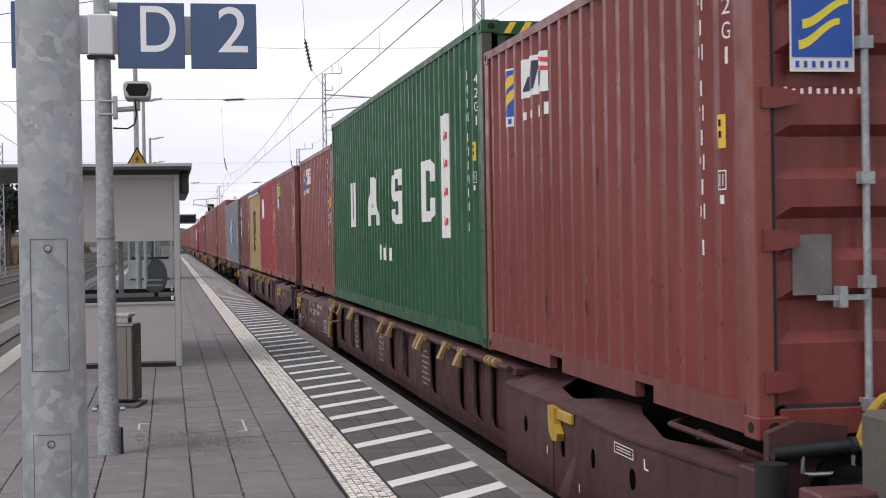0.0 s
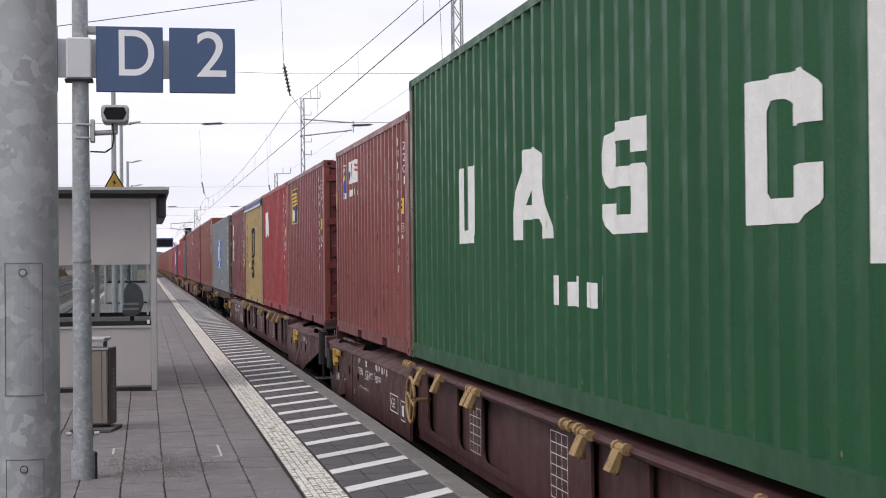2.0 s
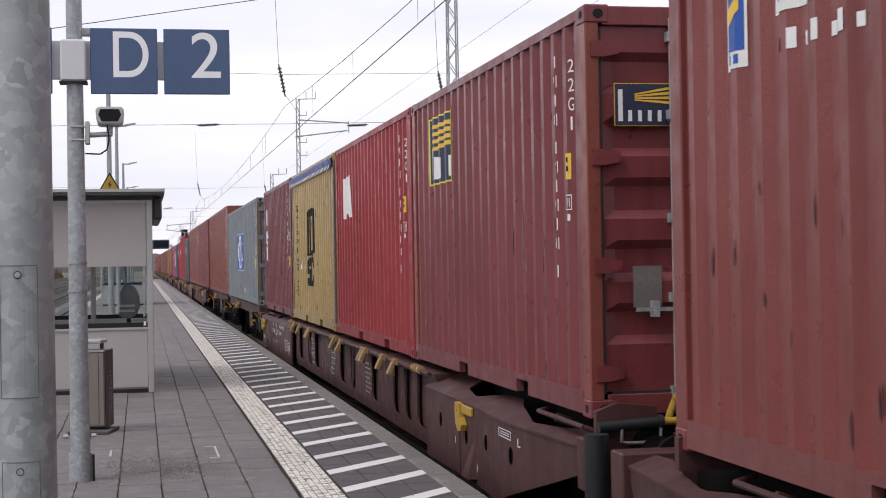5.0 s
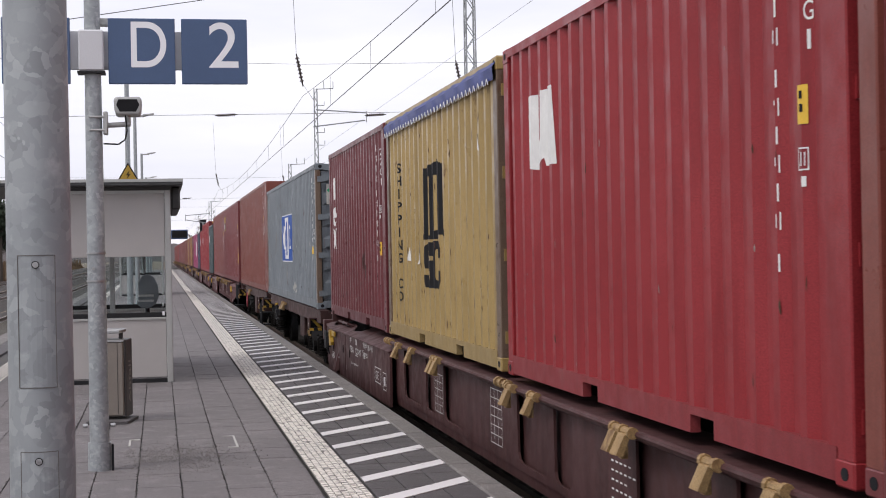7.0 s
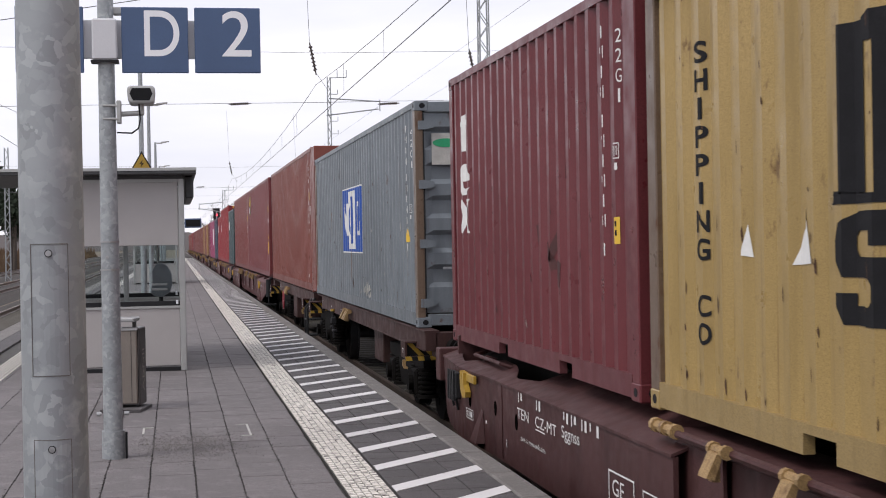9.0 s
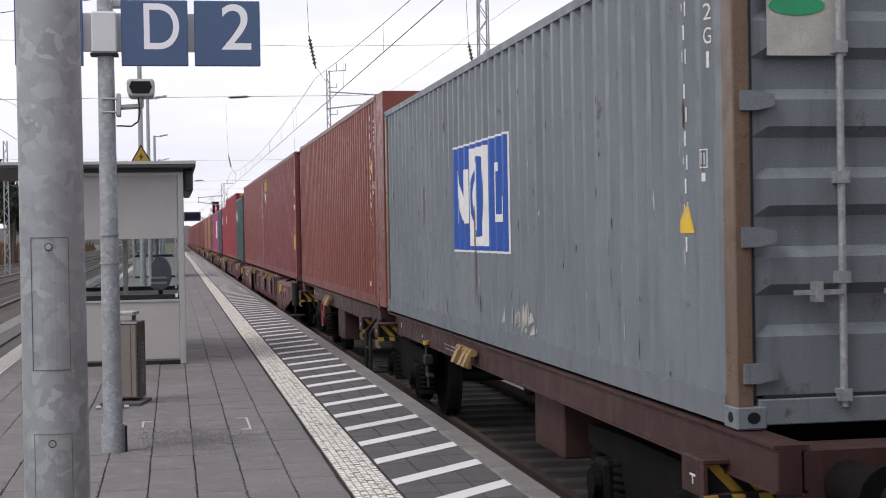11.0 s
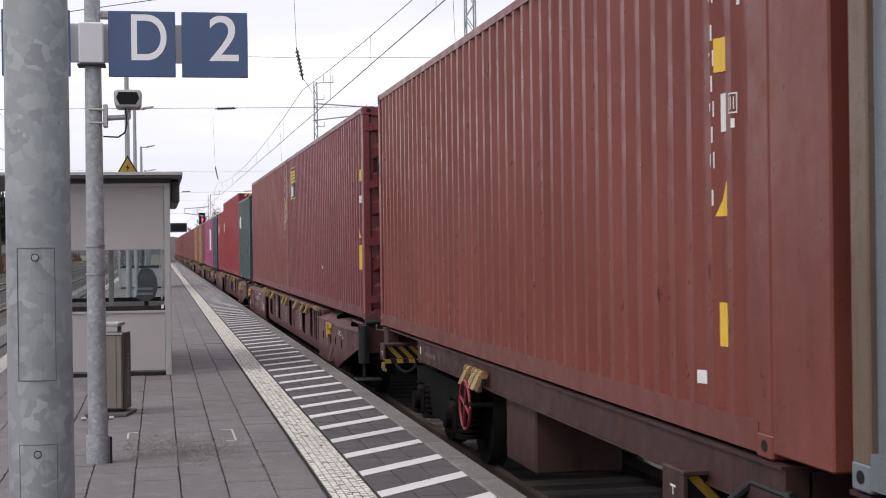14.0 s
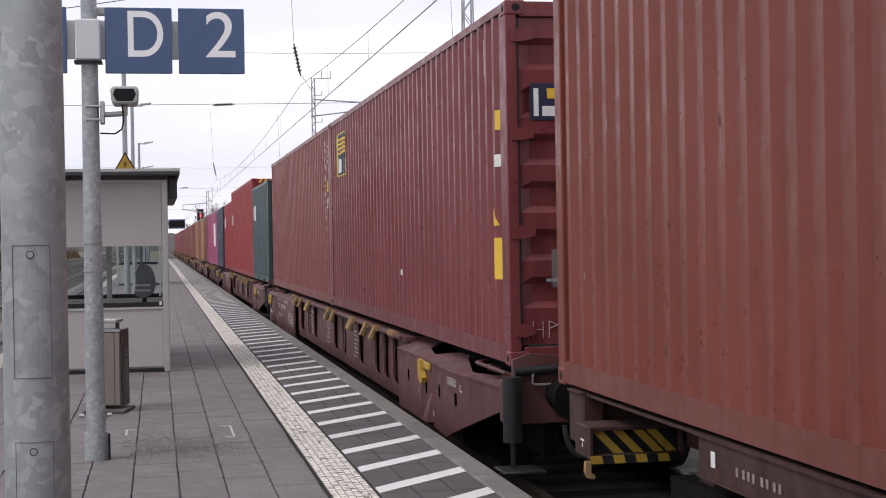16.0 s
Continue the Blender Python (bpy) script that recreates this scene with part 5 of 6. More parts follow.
        for k in range(4):
            grid.append((y0 + k * 0.137, y0 + k * 0.137 + 0.008, 0.55, 0.55 + n * 0.075))
    for i in range(7):
        for k in range(4 + (i * 5) % 3):
            grid.append((9.42 - k * 0.085, 9.47 - k * 0.085, 0.56 + i * 0.058, 0.572 + i * 0.058))
    side_bars(w, grid, -1.245)
    side_bars(w, [(1.55, 1.92, 0.862, 0.868), (1.55, 1.92, 0.918, 0.924), (1.55, 1.56, 0.868, 0.918), (1.91, 1.92, 0.868, 0.918), (1.60, 1.87, 0.882, 0.888), (1.60, 1.87, 0.898, 0.904), (1.34, 1.36, 0.84, 0.90), (1.28, 1.34, 0.84, 0.85)], -1.375)
    bm = swept(bmesh.new(), [(-1.40, 17.45 + 0.22 * math.cos(2 * math.pi * i / 28), 0.80 + 0.22 * math.sin(2 * math.pi * i / 28)) for i in range(29)], 0.017)
    for a in (0.3, 1.87, 3.44, 5.0):
        rod(bm, (-1.40, 17.45, 0.80), (-1.40, 17.45 + 0.22 * math.cos(a), 0.80 + 0.22 * math.sin(a)), 0.012, 6)
    rod(bm, (-1.40, 17.45, 0.80), (-1.2, 17.45, 0.80), 0.02, 8)
    part("brake_wheel", bm, M["lock"], w, "yellow brake handwheel")
    for y in (2.9, 22.4):
        bogie(w, y)
    return w


WAGONS = []
proto = deep_wagon("brown deep-sided container wagon with yellow folding locks", M["wagon"])
faded = deep_wagon("faded pinkish-brown deep-sided container wagon with folding locks", M["wagon_pale"])
marks = [-44.44, -18.49, 35.04, 60.95, 87.0, 113.1, 139.2, 165.3, 191.4, 217.5, 243.6, -70.4]
for i, mk in enumerate(marks):
    ob = {0: proto, 2: faded}.get(i) or copy_thing(faded if i > 2 and i % 2 else proto, Matrix.Identity(4))
    WAGONS.append((ob, TRACK, mk, RAIL_Z))
    if i > 0:
        for o in [c for c in ob.children if c.name.startswith("brake_wheel")]:
            bpy.data.objects.remove(o)
    if mk == -70.4:
        part("end_cabinet", a_box(-1.04, -0.4, 24.95, 25.36, 0.8, 1.38, 0.02), M["sleeper"], ob, "grey weathered cabinet")
    if i == 1:
        for o in ob.children_recursive:
            if o.name.startswith("wheelset"):
                SPIN.append((o, o.location.y))


def low_wagon():
    """A low two-part wagon with slim sills, open bogies and striped end boxes."""
    w = thing("container_wagon", "low articulated container wagon with striped yellow end boxes", "railway wagon", group="wagons of the train")
    for s in (-1, 1):
        for y0, y1 in ((0.0, 11.7), (13.35, 22.95), (25.05, 25.4)):
            part("side_sill", a_box(*sorted((s * 1.22, s * 1.08)), y0, y1, 0.93 if y1 < 25 else 0.80, 1.14, 0.008), M["wagon_low"], w)
            part("sill_flange", a_box(*sorted((s * 1.235, s * 1.06)), y0, y1, 1.135, 1.15), M["wagon_low"], w)
            if y1 < 25:
                part("lower_lip", a_box(*sorted((s * 1.232, s * 1.07)), y0, y1, 0.925, 0.94), M["wagon_low"], w)
        for y0, y1 in ((11.7, 12.75), (22.95, 25.05)):
            part("inset_sill", a_box(*sorted((s * 0.74, s * 0.64)), y0, y1, 0.86, 1.13, 0.008), M["wagon_low"], w)
            part("deck_plate", a_box(*sorted((s * 1.20, s * 0.64)), y0, y1, 1.125, 1.145), M["wagon_low"], w)
            bm = prism(bmesh.new(), [(s * 1.215, y0), (s * 1.215, y0 - 0.2), (s * 0.64, y0 - 0.2), (s * 0.64, y0 + 0.55)], "z", 0.90, 1.124)
            part("gusset", bm, M["wagon_low"], w)
    for y0, y1 in ((0.0, 12.75), (13.35, 25.4)):
        part("cross_beam", a_box(-1.1, 1.1, y0, y0 + 0.3, 0.85, 1.12), M["wagon_low"], w)
        part("cross_beam", a_box(-1.1, 1.1, y1 - 0.3, y1, 0.85, 1.12), M["wagon_low"], w)
        part("centre_girder", a_box(-0.3, 0.3, y0, y1, 0.80, 1.10), M["shaded_grease"], w)
    for y0 in (14.27, 12.62, 24.45, 0.6):
        y1 = y0 + 0.33
        bm = bmesh.new()
        box(bm, -1.36, -0.75, y0 + 0.07, y1, 0.80, 1.0, 0.01)
        for a in ((-1.36, -0.75, 0.975, 1.0), (-1.36, -0.75, 0.80, 0.825), (-1.36, -1.335, 0.825, 0.975), (-0.775, -0.75, 0.825, 0.975)):
            box(bm, a[0], a[1], y0, y0 + 0.072, a[2], a[3], 0.004)
        bx = part("end_box", bm, M["wagon_low"], w)
        part("recess_plate", a_box(-1.335, -0.775, y0 + 0.062, y0 + 0.069, 0.826, 0.974), M["black"], bx)
        for a in (-1.33, -1.20, -1.07, -0.985):
            bm = prism(bmesh.new(), [(a, 0.972), (a + 0.065, 0.972), (a + 0.205, 0.828), (a + 0.14, 0.828)], "y", y0 + 0.056, y0 + 0.063)
            part("hazard_stripe", bm, M["bright_yellow"], bx, "yellow hazard stripe")
        for i in range(8):
            bm = prism(bmesh.new(), [(-1.36 + i * 0.0714 + d, z) for d, z in ((0.012, 0.775), (0.0834, 0.775), (0.0714, 0.824), (0.0, 0.824))], "y", y0 - 0.012, y0 + 0.0)
            part("bar_segment", bm, M["bright_yellow" if i % 2 == 0 else "black"], bx)
        bm = prism(bmesh.new(), [(-1.385, 0.79), (-1.352, 0.79), (-1.352, 0.72), (-1.325, 0.705), (-1.335, 0.68), (-1.375, 0.69), (-1.39, 0.725)], "y", y0 + 0.0, y0 + 0.04)
        part("tow_hook", bm, M["lock"], bx, "small yellow tow hook")
        bm = bmesh.new()
        box(bm, -1.361, -1.3602, y0 + 0.12, y0 + 0.20, 0.90, 0.912)
        box(bm, -1.361, -1.3602, y0 + 0.152, y0 + 0.165, 0.86, 0.90)
        part("marking", bm, M["white"], bx)
    for y, col in ((7.0, "lock"), (19.55, "lock")):
        lock_flap(w, y, True, 1.06, -1.27)
        lock_flap(w, y + 0.42, False, 1.06, -1.27)
    bm = bmesh.new()
    for a, c in (((-1.34, 13.5, 0.30), (-1.34, 13.5, 0.82)), ((-1.34, 13.95, 0.30), (-1.34, 13.95, 0.82)), ((-1.34, 13.5, 0.82), (-1.2, 13.3, 1.02)), ((-1.34, 13.95, 0.82), (-1.2, 13.75, 1.02)), ((-1.2, 13.3, 1.02), (-1.2, 13.75, 1.02))):
        rod(bm, a, c, 0.025, 8)
    box(bm, -1.36, -1.06, 13.48, 13.97, 0.28, 0.31)
    box(bm, -1.36, -1.06, 13.48, 13.97, 0.60, 0.62)
    part("foot_step", bm, M["dark"], w, "dark steel foot step")
    part("equipment_box", a_box(-1.18, -0.5, 18.0, 18.95, 0.42, 0.93, 0.015), M["wagon_low"], w)
    part("equipment_box", a_box(-1.1, -0.4, 4.3, 5.2, 0.45, 0.92, 0.015), M["wagon_low"], w)
    bm = swept(bmesh.new(), [(-1.36, 19.75 + 0.21 * math.cos(2 * math.pi * i / 28), 0.77 + 0.21 * math.sin(2 * math.pi * i / 28)) for i in range(29)], 0.014)
    for a in (0.3, 1.87, 3.44, 5.0):
        rod(bm, (-1.36, 19.75, 0.77), (-1.36, 19.75 + 0.21 * math.cos(a), 0.77 + 0.21 * math.sin(a)), 0.012, 6)
    part("brake_shaft", rod(bmesh.new(), (-1.37, 19.75, 0.77), (-1.1, 19.75, 0.77), 0.02, 8), M["dark"], w)
    part("brake_wheel", bm, M["wheel_red"], w, "dark red brake handwheel")
    bm = bmesh.new()
    rod(bm, (-1.25, 9.5, 0.93), (-1.25, 9.5, 0.62), 0.02, 8)
    rod(bm, (-1.25, 9.5, 0.93), (-1.25, 9.5, 0.97), 0.035, 8)
    box(bm, -1.29, -1.20, 9.38, 9.5, 0.74, 0.84, 0.01)
    box(bm, -1.27, -1.20, 9.3, 9.52, 0.60, 0.64, 0.01)
    rod(bm, (-1.25, 9.42, 0.5), (-1.25, 9.45, 0.75), 0.015, 6)
    part("brake_valve", bm, M["dark"], w)
    part("valve_knob", rod(bmesh.new(), (-1.25, 9.5, 0.95), (-1.25, 9.5, 0.99), 0.04, 10), M["bright_yellow"], w)
    side_bars(w, [(11.45, 11.49, 1.02, 1.08), (9.9, 9.94, 1.0, 1.03), *[(a, a + 0.03, z, z + 0.008) for a in (7.9, 7.95, 8.0, 8.08, 8.13, 8.2, 8.3, 8.35, 8.4, 8.5) for z in (0.98, 1.02)], (22.7, 22.76, 1.0, 1.08)], -1.226)
    side_bars(w, [(21.9 + a, 21.93 + a, 1.0, 1.045) for a in (0.0, 0.06, 0.14, 0.20, 0.30, 0.36, 0.42, 0.5)], -1.226, M["pale_scrape"])
    for y, d in ((0.0, -1), (25.4, 1)):
        for x in (-0.875, 0.875):
            bm = bmesh.new()
            rod(bm, (x, y, 0.95), (x, y + d * 0.42, 0.95), 0.12, 14)
            rod(bm, (x, y + d * 0.42, 0.95), (x, y + d * 0.46, 0.95), 0.17, 18)
            part("buffer", bm, M["shaded_grease"], w, "", True)
    for y in (2.3, 11.9, 22.4):
        bogie(w, y)
    return w


WAGONS.append((low_wagon(), TRACK, 8.03, RAIL_Z))


# ---- ground, tracks and platform ----
solid("ground", a_box(-400, 400, -60, 1500, -1.6, -0.86), M["earth"], "dry brown ground beside the tracks", kind="structure")
TRACKS = [TRACK, 8.35, -4.95, -9.35, -13.9]
for i, x in enumerate(TRACKS):
    bm = bmesh.new()
    prism(bm, [(x - 2.2, -0.87), (x + 2.2, -0.87), (x + 1.5, -0.70), (x - 1.5, -0.70)], "y", -30, 700)
    bed = solid("track_bed", bm, M["ballast"], "brown stone ballast bed under the rails", kind="structure")
    for s in (-0.7535, 0.7535):
        bm = bmesh.new()
        prism(bm, [(x + s - 0.075, -0.70), (x + s + 0.075, -0.70), (x + s + 0.075, -0.69), (x + s + 0.012, -0.67), (x + s + 0.012, -0.59), (x + s + 0.036, -0.58), (x + s + 0.036, -0.552), (x + s - 0.036, -0.552), (x + s - 0.036, -0.58), (x + s - 0.012, -0.59), (x + s - 0.012, -0.67), (x + s - 0.075, -0.69)], "y", -30, 700)
        solid("rail", bm, M["rail"], "worn steel rail on concrete sleepers", "rail", "rails", "structure")
    me = mesh_of("sleeper", a_box(-1.25, 1.25, -0.13, 0.13, -0.80, -0.685, 0.015), M["sleeper"])
    for k in range(120 if i in (0, 2) else 0):
        o = part("sleeper", me, None, bed)
        o.location = (x, 4 + k * 0.62, 0)

EDGE_R, EDGE_L, P_END = 2.285, -3.30, 175.0
solid("platform", a_box(EDGE_L + 0.02, EDGE_R - 0.03, -12, P_END, -0.9, -0.035), M["joint"], "grey concrete platform body", "platform", kind="structure")
pave = thing("pavement", "grey concrete slab paving of the platform with sandy joints", "pavement", kind="structure")


def slab(sx, sy, top=0.0, h=0.04, g=0.0035, bev=0.004):
    return a_box(g, sx - g, g, sy - g, top - h, top, bev)


def rest(name, mat, cells, sx, sy, top=0.0, label=""):
    """Many slabs far off, joined."""
    vs, fs = [], []
    g = 0.003
    for x, y in cells:
        k = len(vs)
        for z in (top - 0.04, top):
            vs += [(x + g, y + g, z), (x + sx - g, y + g, z), (x + sx - g, y + sy - g, z), (x + g, y + sy - g, z)]
        fs += [(k + 4, k + 5, k + 6, k + 7), (k, k + 1, k + 5, k + 4), (k + 1, k + 2, k + 6, k + 5), (k + 2, k + 3, k + 7, k + 6), (k + 3, k, k + 4, k + 7)]
    me = bpy.data.meshes.new(name)
    me.from_pydata(vs, [], fs)
    me.materials.append(mat)
    return tagged(part(name, me, None, pave), kind="stuff")


# slabs in rows along the track, the cross joints staggered
SX, SY = 0.3075, 0.62
me = mesh_of("slab", slab(SX, SY), M["paver"])
left, far_cells, near_n = 0.7375 - SX * 10, [], 0
for c in range(11):
    x = left + c * SX
    y = -12 + (0.21 * c) % SY
    while y < P_END - SY:
        if 9.0 < y < 25 and x > -1.2 and near_n < 300:
            o = part("slab", me, None, pave)
            o.location = (x, y, 0.002 * math.sin(x * 37 + y * 11))
            o.rotation_euler = (0.004 * math.sin(y * 17 + c), 0.005 * math.sin(y * 29 + c * 3), 0.006 * math.sin(y * 7 + c * 5))
            near_n += 1
        else:
            far_cells.append((x, y))
        y += SY
rest("distant_slabs", M["paver"], far_cells, SX, SY)


def grit(name, spots, mat, seed):
    """Loose grains, each a small four-sided pebble."""
    rnd = random.Random(seed)
    vs, fs = [], []
    for x, y in spots:
        r, k = rnd.uniform(0.003, 0.008), len(vs)
        a = rnd.uniform(0, 2)
        vs += [(x + r * math.cos(a + j * 2.094), y + r * 1.6 * math.sin(a + j * 2.094), 0.0) for j in range(3)] + [(x, y, 0.003 + r * rnd.uniform(0.5, 0.9))]
        fs += [(k, k + 1, k + 3), (k + 1, k + 2, k + 3), (k + 2, k, k + 3)]
    me = bpy.data.meshes.new(name)
    me.from_pydata(vs, [], fs)
    me.materials.append(mat)
    return tagged(part(name, me, None, pave), kind="stuff")


rg = random.Random(21)
grit("joint_grit", [(left + rg.randrange(2, 11) * SX + rg.gauss(0, 0.007), 9 + 16 * rg.random() ** 1.6) for _ in range(2200)], M["joint"], 1)
grit("worn_patch_grit", [(rg.gauss(0.05, 0.24), rg.gauss(12.0, 0.42)) for _ in range(1300)], M["paver"], 2)
grit("worn_patch_grit", [(rg.gauss(0.05, 0.24), rg.gauss(12.0, 0.42)) for _ in range(1300)], M["kerb"], 3)
# beyond the middle, smaller slabs up to the other edge
cells = [(-2.34 - 0.3 * 3 + 0.3 * i + 0.0, -12 + 0.3 * j) for i in range(2) for j in range(620)]
rest("distant_slabs", M["paver_dark"], cells, 0.3, 0.3)

# ribbed white guidance strip
bm = bmesh.new()
for i in range(6):
    y = 0.004 - 0.048 * (i % 2)
    while y < 0.29:
        box(bm, 0.008 + i * 0.0475, 0.046 + i * 0.0475, max(0.004, y), min(0.296, y + 0.072), -0.012, 0.005)
        y += 0.0975
me = mesh_of("guidance_tile", bm, M["tactile"])
part("guidance_bed", a_box(1.066, 1.364, -12, P_END, -0.03, -0.006), M["tactile_base"], pave)
part("guidance_bed", a_box(-2.36, -2.064, -12, P_END, -0.03, -0.006), M["tactile_base"], pave)
for k in range(150):
    o = part("guidance_tile", me, None, pave)
    o.location = (1.065, 8.4 + k * 0.3, 0)
vs, fs = [], []
for x0, ys in ((1.065, [53.4 + 0.3 * k for k in range(400)] + [-12 + 0.3 * k for k in range(68)]), (-2.36, [-12 + 0.3 * k for k in range(620)])):
    for y in ys:
        for i in range(6):
            k = len(vs)
            a = x0 + 0.018 + i * 0.047
            for z in (-0.01, 0.004):
                vs += [(a, y + 0.008, z), (a + 0.026, y + 0.008, z), (a + 0.026, y + 0.292, z), (a, y + 0.292, z)]
            fs += [(k + 4, k + 5, k + 6, k + 7), (k, k + 1, k + 5, k + 4), (k + 1, k + 2, k + 6, k + 5), (k + 3, k, k + 4, k + 7)]
m2 = bpy.data.meshes.new("distant_guidance")
m2.from_pydata(vs, [], fs)
m2.materials.append(M["tactile"])
tagged(part("distant_guidance", m2, None, pave, "ribbed white guidance strip"), kind="stuff")

# dark danger zone slabs with white cross stripes every third row
zone_w = 0.2405
md = mesh_of("zone_slab", slab(zone_w, 0.2975), M["paver_dark"])
n0, dark_cells = 0, []
for j in range(-68, 540):
    y = 10.33 + j * 0.2975
    for i in range(3):
        x = 1.372 + i * zone_w
        if 8.8 < y < 38 and n0 < 300:
            o = part("zone_slab", md, None, pave)
            o.location = (x, y, 0.0012 * math.sin(i * 5 + j * 3))
            n0 += 1
        else:
            dark_cells.append((x, y))
rest("distant_zone_slabs", M["paver_dark"], dark_cells, zone_w, 0.2975)
# slanting white stripes painted across the zone
st = prism(bmesh.new(), [(1.378, 0.028), (2.088, 0.742), (2.088, 0.962), (1.378, 0.248)], "z", -0.002, 0.0045)
ms = mesh_of("white_stripe", st, M["stripe"])
for k in range(-4, 180):
    o = part("white_stripe", ms, None, pave)
    o.location = (0, 10.31 + k * 0.905, 0)
for x0, x1, out in ((2.100, EDGE_R, 1), (EDGE_L, EDGE_L + 0.36, -1)):
    me = mesh_of("edge_stone", box(bmesh.new(), 0, x1 - x0 - 0.002, 0.003, 0.997, -0.22, 0.003, 0.012), M["kerb"])
    for k in range(100):
        o = part("edge_stone", me, None, pave)
        o.location = (x0, -6 + k, 0)
    bm = bmesh.new()
    for k in range(80):
        box(bm, x0, x1 - 0.002, 94.003 + k, 94.997 + k, -0.22, 0.003)
    tagged(part("distant_edge_stones", bm, M["kerb"], pave), kind="stuff")

# small cover frame let into the slabs
cov = thing("cover_frame", "worn pale metal frame of a cable cover in the paving", "cover", pose(0, 0, 0))
for a in ((-0.29, -0.2, 13.30, 13.325), (0.52, 0.62, 13.30, 13.325), (-0.29, -0.272, 12.9, 13.30), (0.602, 0.62, 12.55, 13.30), (0.53, 0.62, 12.53, 12.555)):
    part("frame_bar", a_box(a[0], a[1], a[2], a[3], -0.01, 0.0045), M["sleeper_pale"], cov)


# ---- posts and signs on the platform ----
def tube(bm, x, y, z0, z1, r0, r1=None, seg=40):
    return rod(bm, (x, y, z0), (x, y, z1), r0, seg, r1)


lp = thing("lamp_post", "thick galvanised steel post with two bolted service hatches", "post", pose(-0.282, 3.675, 0))
part("shaft", tube(bmesh.new(), 0, 0, 0, 6.2, 0.078, 0.068, 48), M["galv"], lp, "", True)
part("foot_plate", a_box(-0.14, 0.14, -0.14, 0.14, 0, 0.02, 0.004), M["galv"], lp)
for z0, z1 in ((1.305, 1.615), (0.83, 1.155)):
    bm = bmesh.new()
    a0, n = math.atan2(-1, -0.03), 8
    r = 0.0785
    for i in range(n):
        t0, t1 = a0 - 0.58 + 1.16 * i / n, a0 - 0.58 + 1.16 * (i + 1) / n
        rr = r - (z0 * 0.0016)
        c = [(math.cos(t0), math.sin(t0)), (math.cos(t1), math.sin(t1))]
        vs = [bm.verts.new((p[0] * rr, p[1] * rr, z)) for z in (z0 + 0.002, z1 - 0.002) for p in c]
        bm.faces.new((vs[0], vs[1], vs[3], vs[2]))
    hatch = part("hatch", bm, M["galv"], lp)
    bm = bmesh.new()
    for t in (a0 - 0.585, a0 + 0.585):
        rod(bm, (math.cos(t) * 0.0772, math.sin(t) * 0.0776, z0), (math.cos(t) * 0.0772, math.sin(t) * 0.0776, z1), 0.0009, 5)
    for z in (z0, z1):
        for i in range(8):
            t0, t1 = a0 - 0.585 + 1.17 * i / 8, a0 - 0.585 + 1.17 * (i + 1) / 8
            rod(bm, (math.cos(t0) * 0.0772, math.sin(t0) * 0.0772, z), (math.cos(t1) * 0.0772, math.sin(t1) * 0.0772, z), 0.0009, 5)
    part("hatch_gap", bm, M["shelter_dull"], hatch)
    bm = bmesh.new()
    part("bolt_ring", rod(bmesh.new(), (-0.003, -0.074, z1 - 0.022), (-0.003, -0.0792, z1 - 0.022), 0.0092, 18), M["dark"], hatch)
    lathe(bm, (-0.003, -0.075, z1 - 0.022), (-0.003, -0.0815, z1 - 0.022), [(0, 0.0072), (0.75, 0.0072), (0.76, 0.0035), (1, 0.0035)], 14)
    part("bolt", bm, M["steel"], hatch, "", True)

sp = thing("platform_sign", "blue platform sign plates on a galvanised post with loudspeaker", "sign", pose(-0.47, 11.53, 0))
part("post", tube(bmesh.new(), 0, 0, 0.2, 3.75, 0.073, 0.058, 32), M["galv"], sp, "", True)
part("sleeve", tube(bmesh.new(), 0, 0, 0, 0.21, 0.088, 0.086, 32), M["galv"], sp, "", True)
bm = bmesh.new()
for z in (1.63, 1.42):
    rod(bm, (0, 0, z), (0, 0, z + 0.012), 0.074, 24)
rod(bm, (-0.02, -0.07, 1.52), (-0.02, -0.078, 1.52), 0.012, 10)
for x in (-0.12, 0.12):
    rod(bm, (x * 0.7, -0.03, 0.34), (x, -0.03, 0.34), 0.016, 8)
part("clamp", bm, M["steel"], sp, "", True)
part("earth_strip", a_box(0.088, 0.105, -0.05, -0.03, 0.0, 0.2), M["black"], sp)
part("carrier_bar", a_box(-0.66, 1.16, -0.012, 0.03, 3.02, 3.31, 0.004), M["box_pale"], sp)
part("mount_box", a_box(-0.10, 0.085, -0.10, 0.07, 3.0, 3.31, 0.012), M["box_pale"], sp)
part("mount_shadow_gap", a_box(-0.11, 0.095, -0.105, 0.07, 2.985, 2.999), M["dark"], sp)
for x0, word in ((-0.655, ""), (0.118, "D"), (0.660, "2")):
    pl = part("sign_plate", a_box(x0, x0 + 0.495, -0.075, -0.045, 2.905, 3.40, 0.005), M["sign_blue"], sp, "blue sign plate")
    if word:
        bm = lettering(word, 0.345, 0.262 if word == "D" else 0.222, 0.003)
        xl = x0 + (0.168 if word == "D" else 0.205)
        for v in bm.verts:
            v.co = (xl + v.co.x, -0.0765, 3.03 + v.co.y)
        part("letter" if word == "D" else "numeral", bm, M["sign_white"], pl, "white character")
bm = bmesh.new()
for z in (2.56, 2.66):
    rod(bm, (-0.03, -0.062, z), (0.08, -0.055, z), 0.009, 8)
box(bm, 0.07, 0.105, -0.06, 0.06, 2.53, 2.70, 0.006)
rod(bm, (0.1, 0, 2.60), (0.27, 0, 2.61), 0.02, 10)
rod(bm, (0.26, 0, 2.6), (0.26, 0, 2.69), 0.015, 8)
part("speaker_arm", bm, M["shelter_frame"], sp, "", True)
bm = bmesh.new()
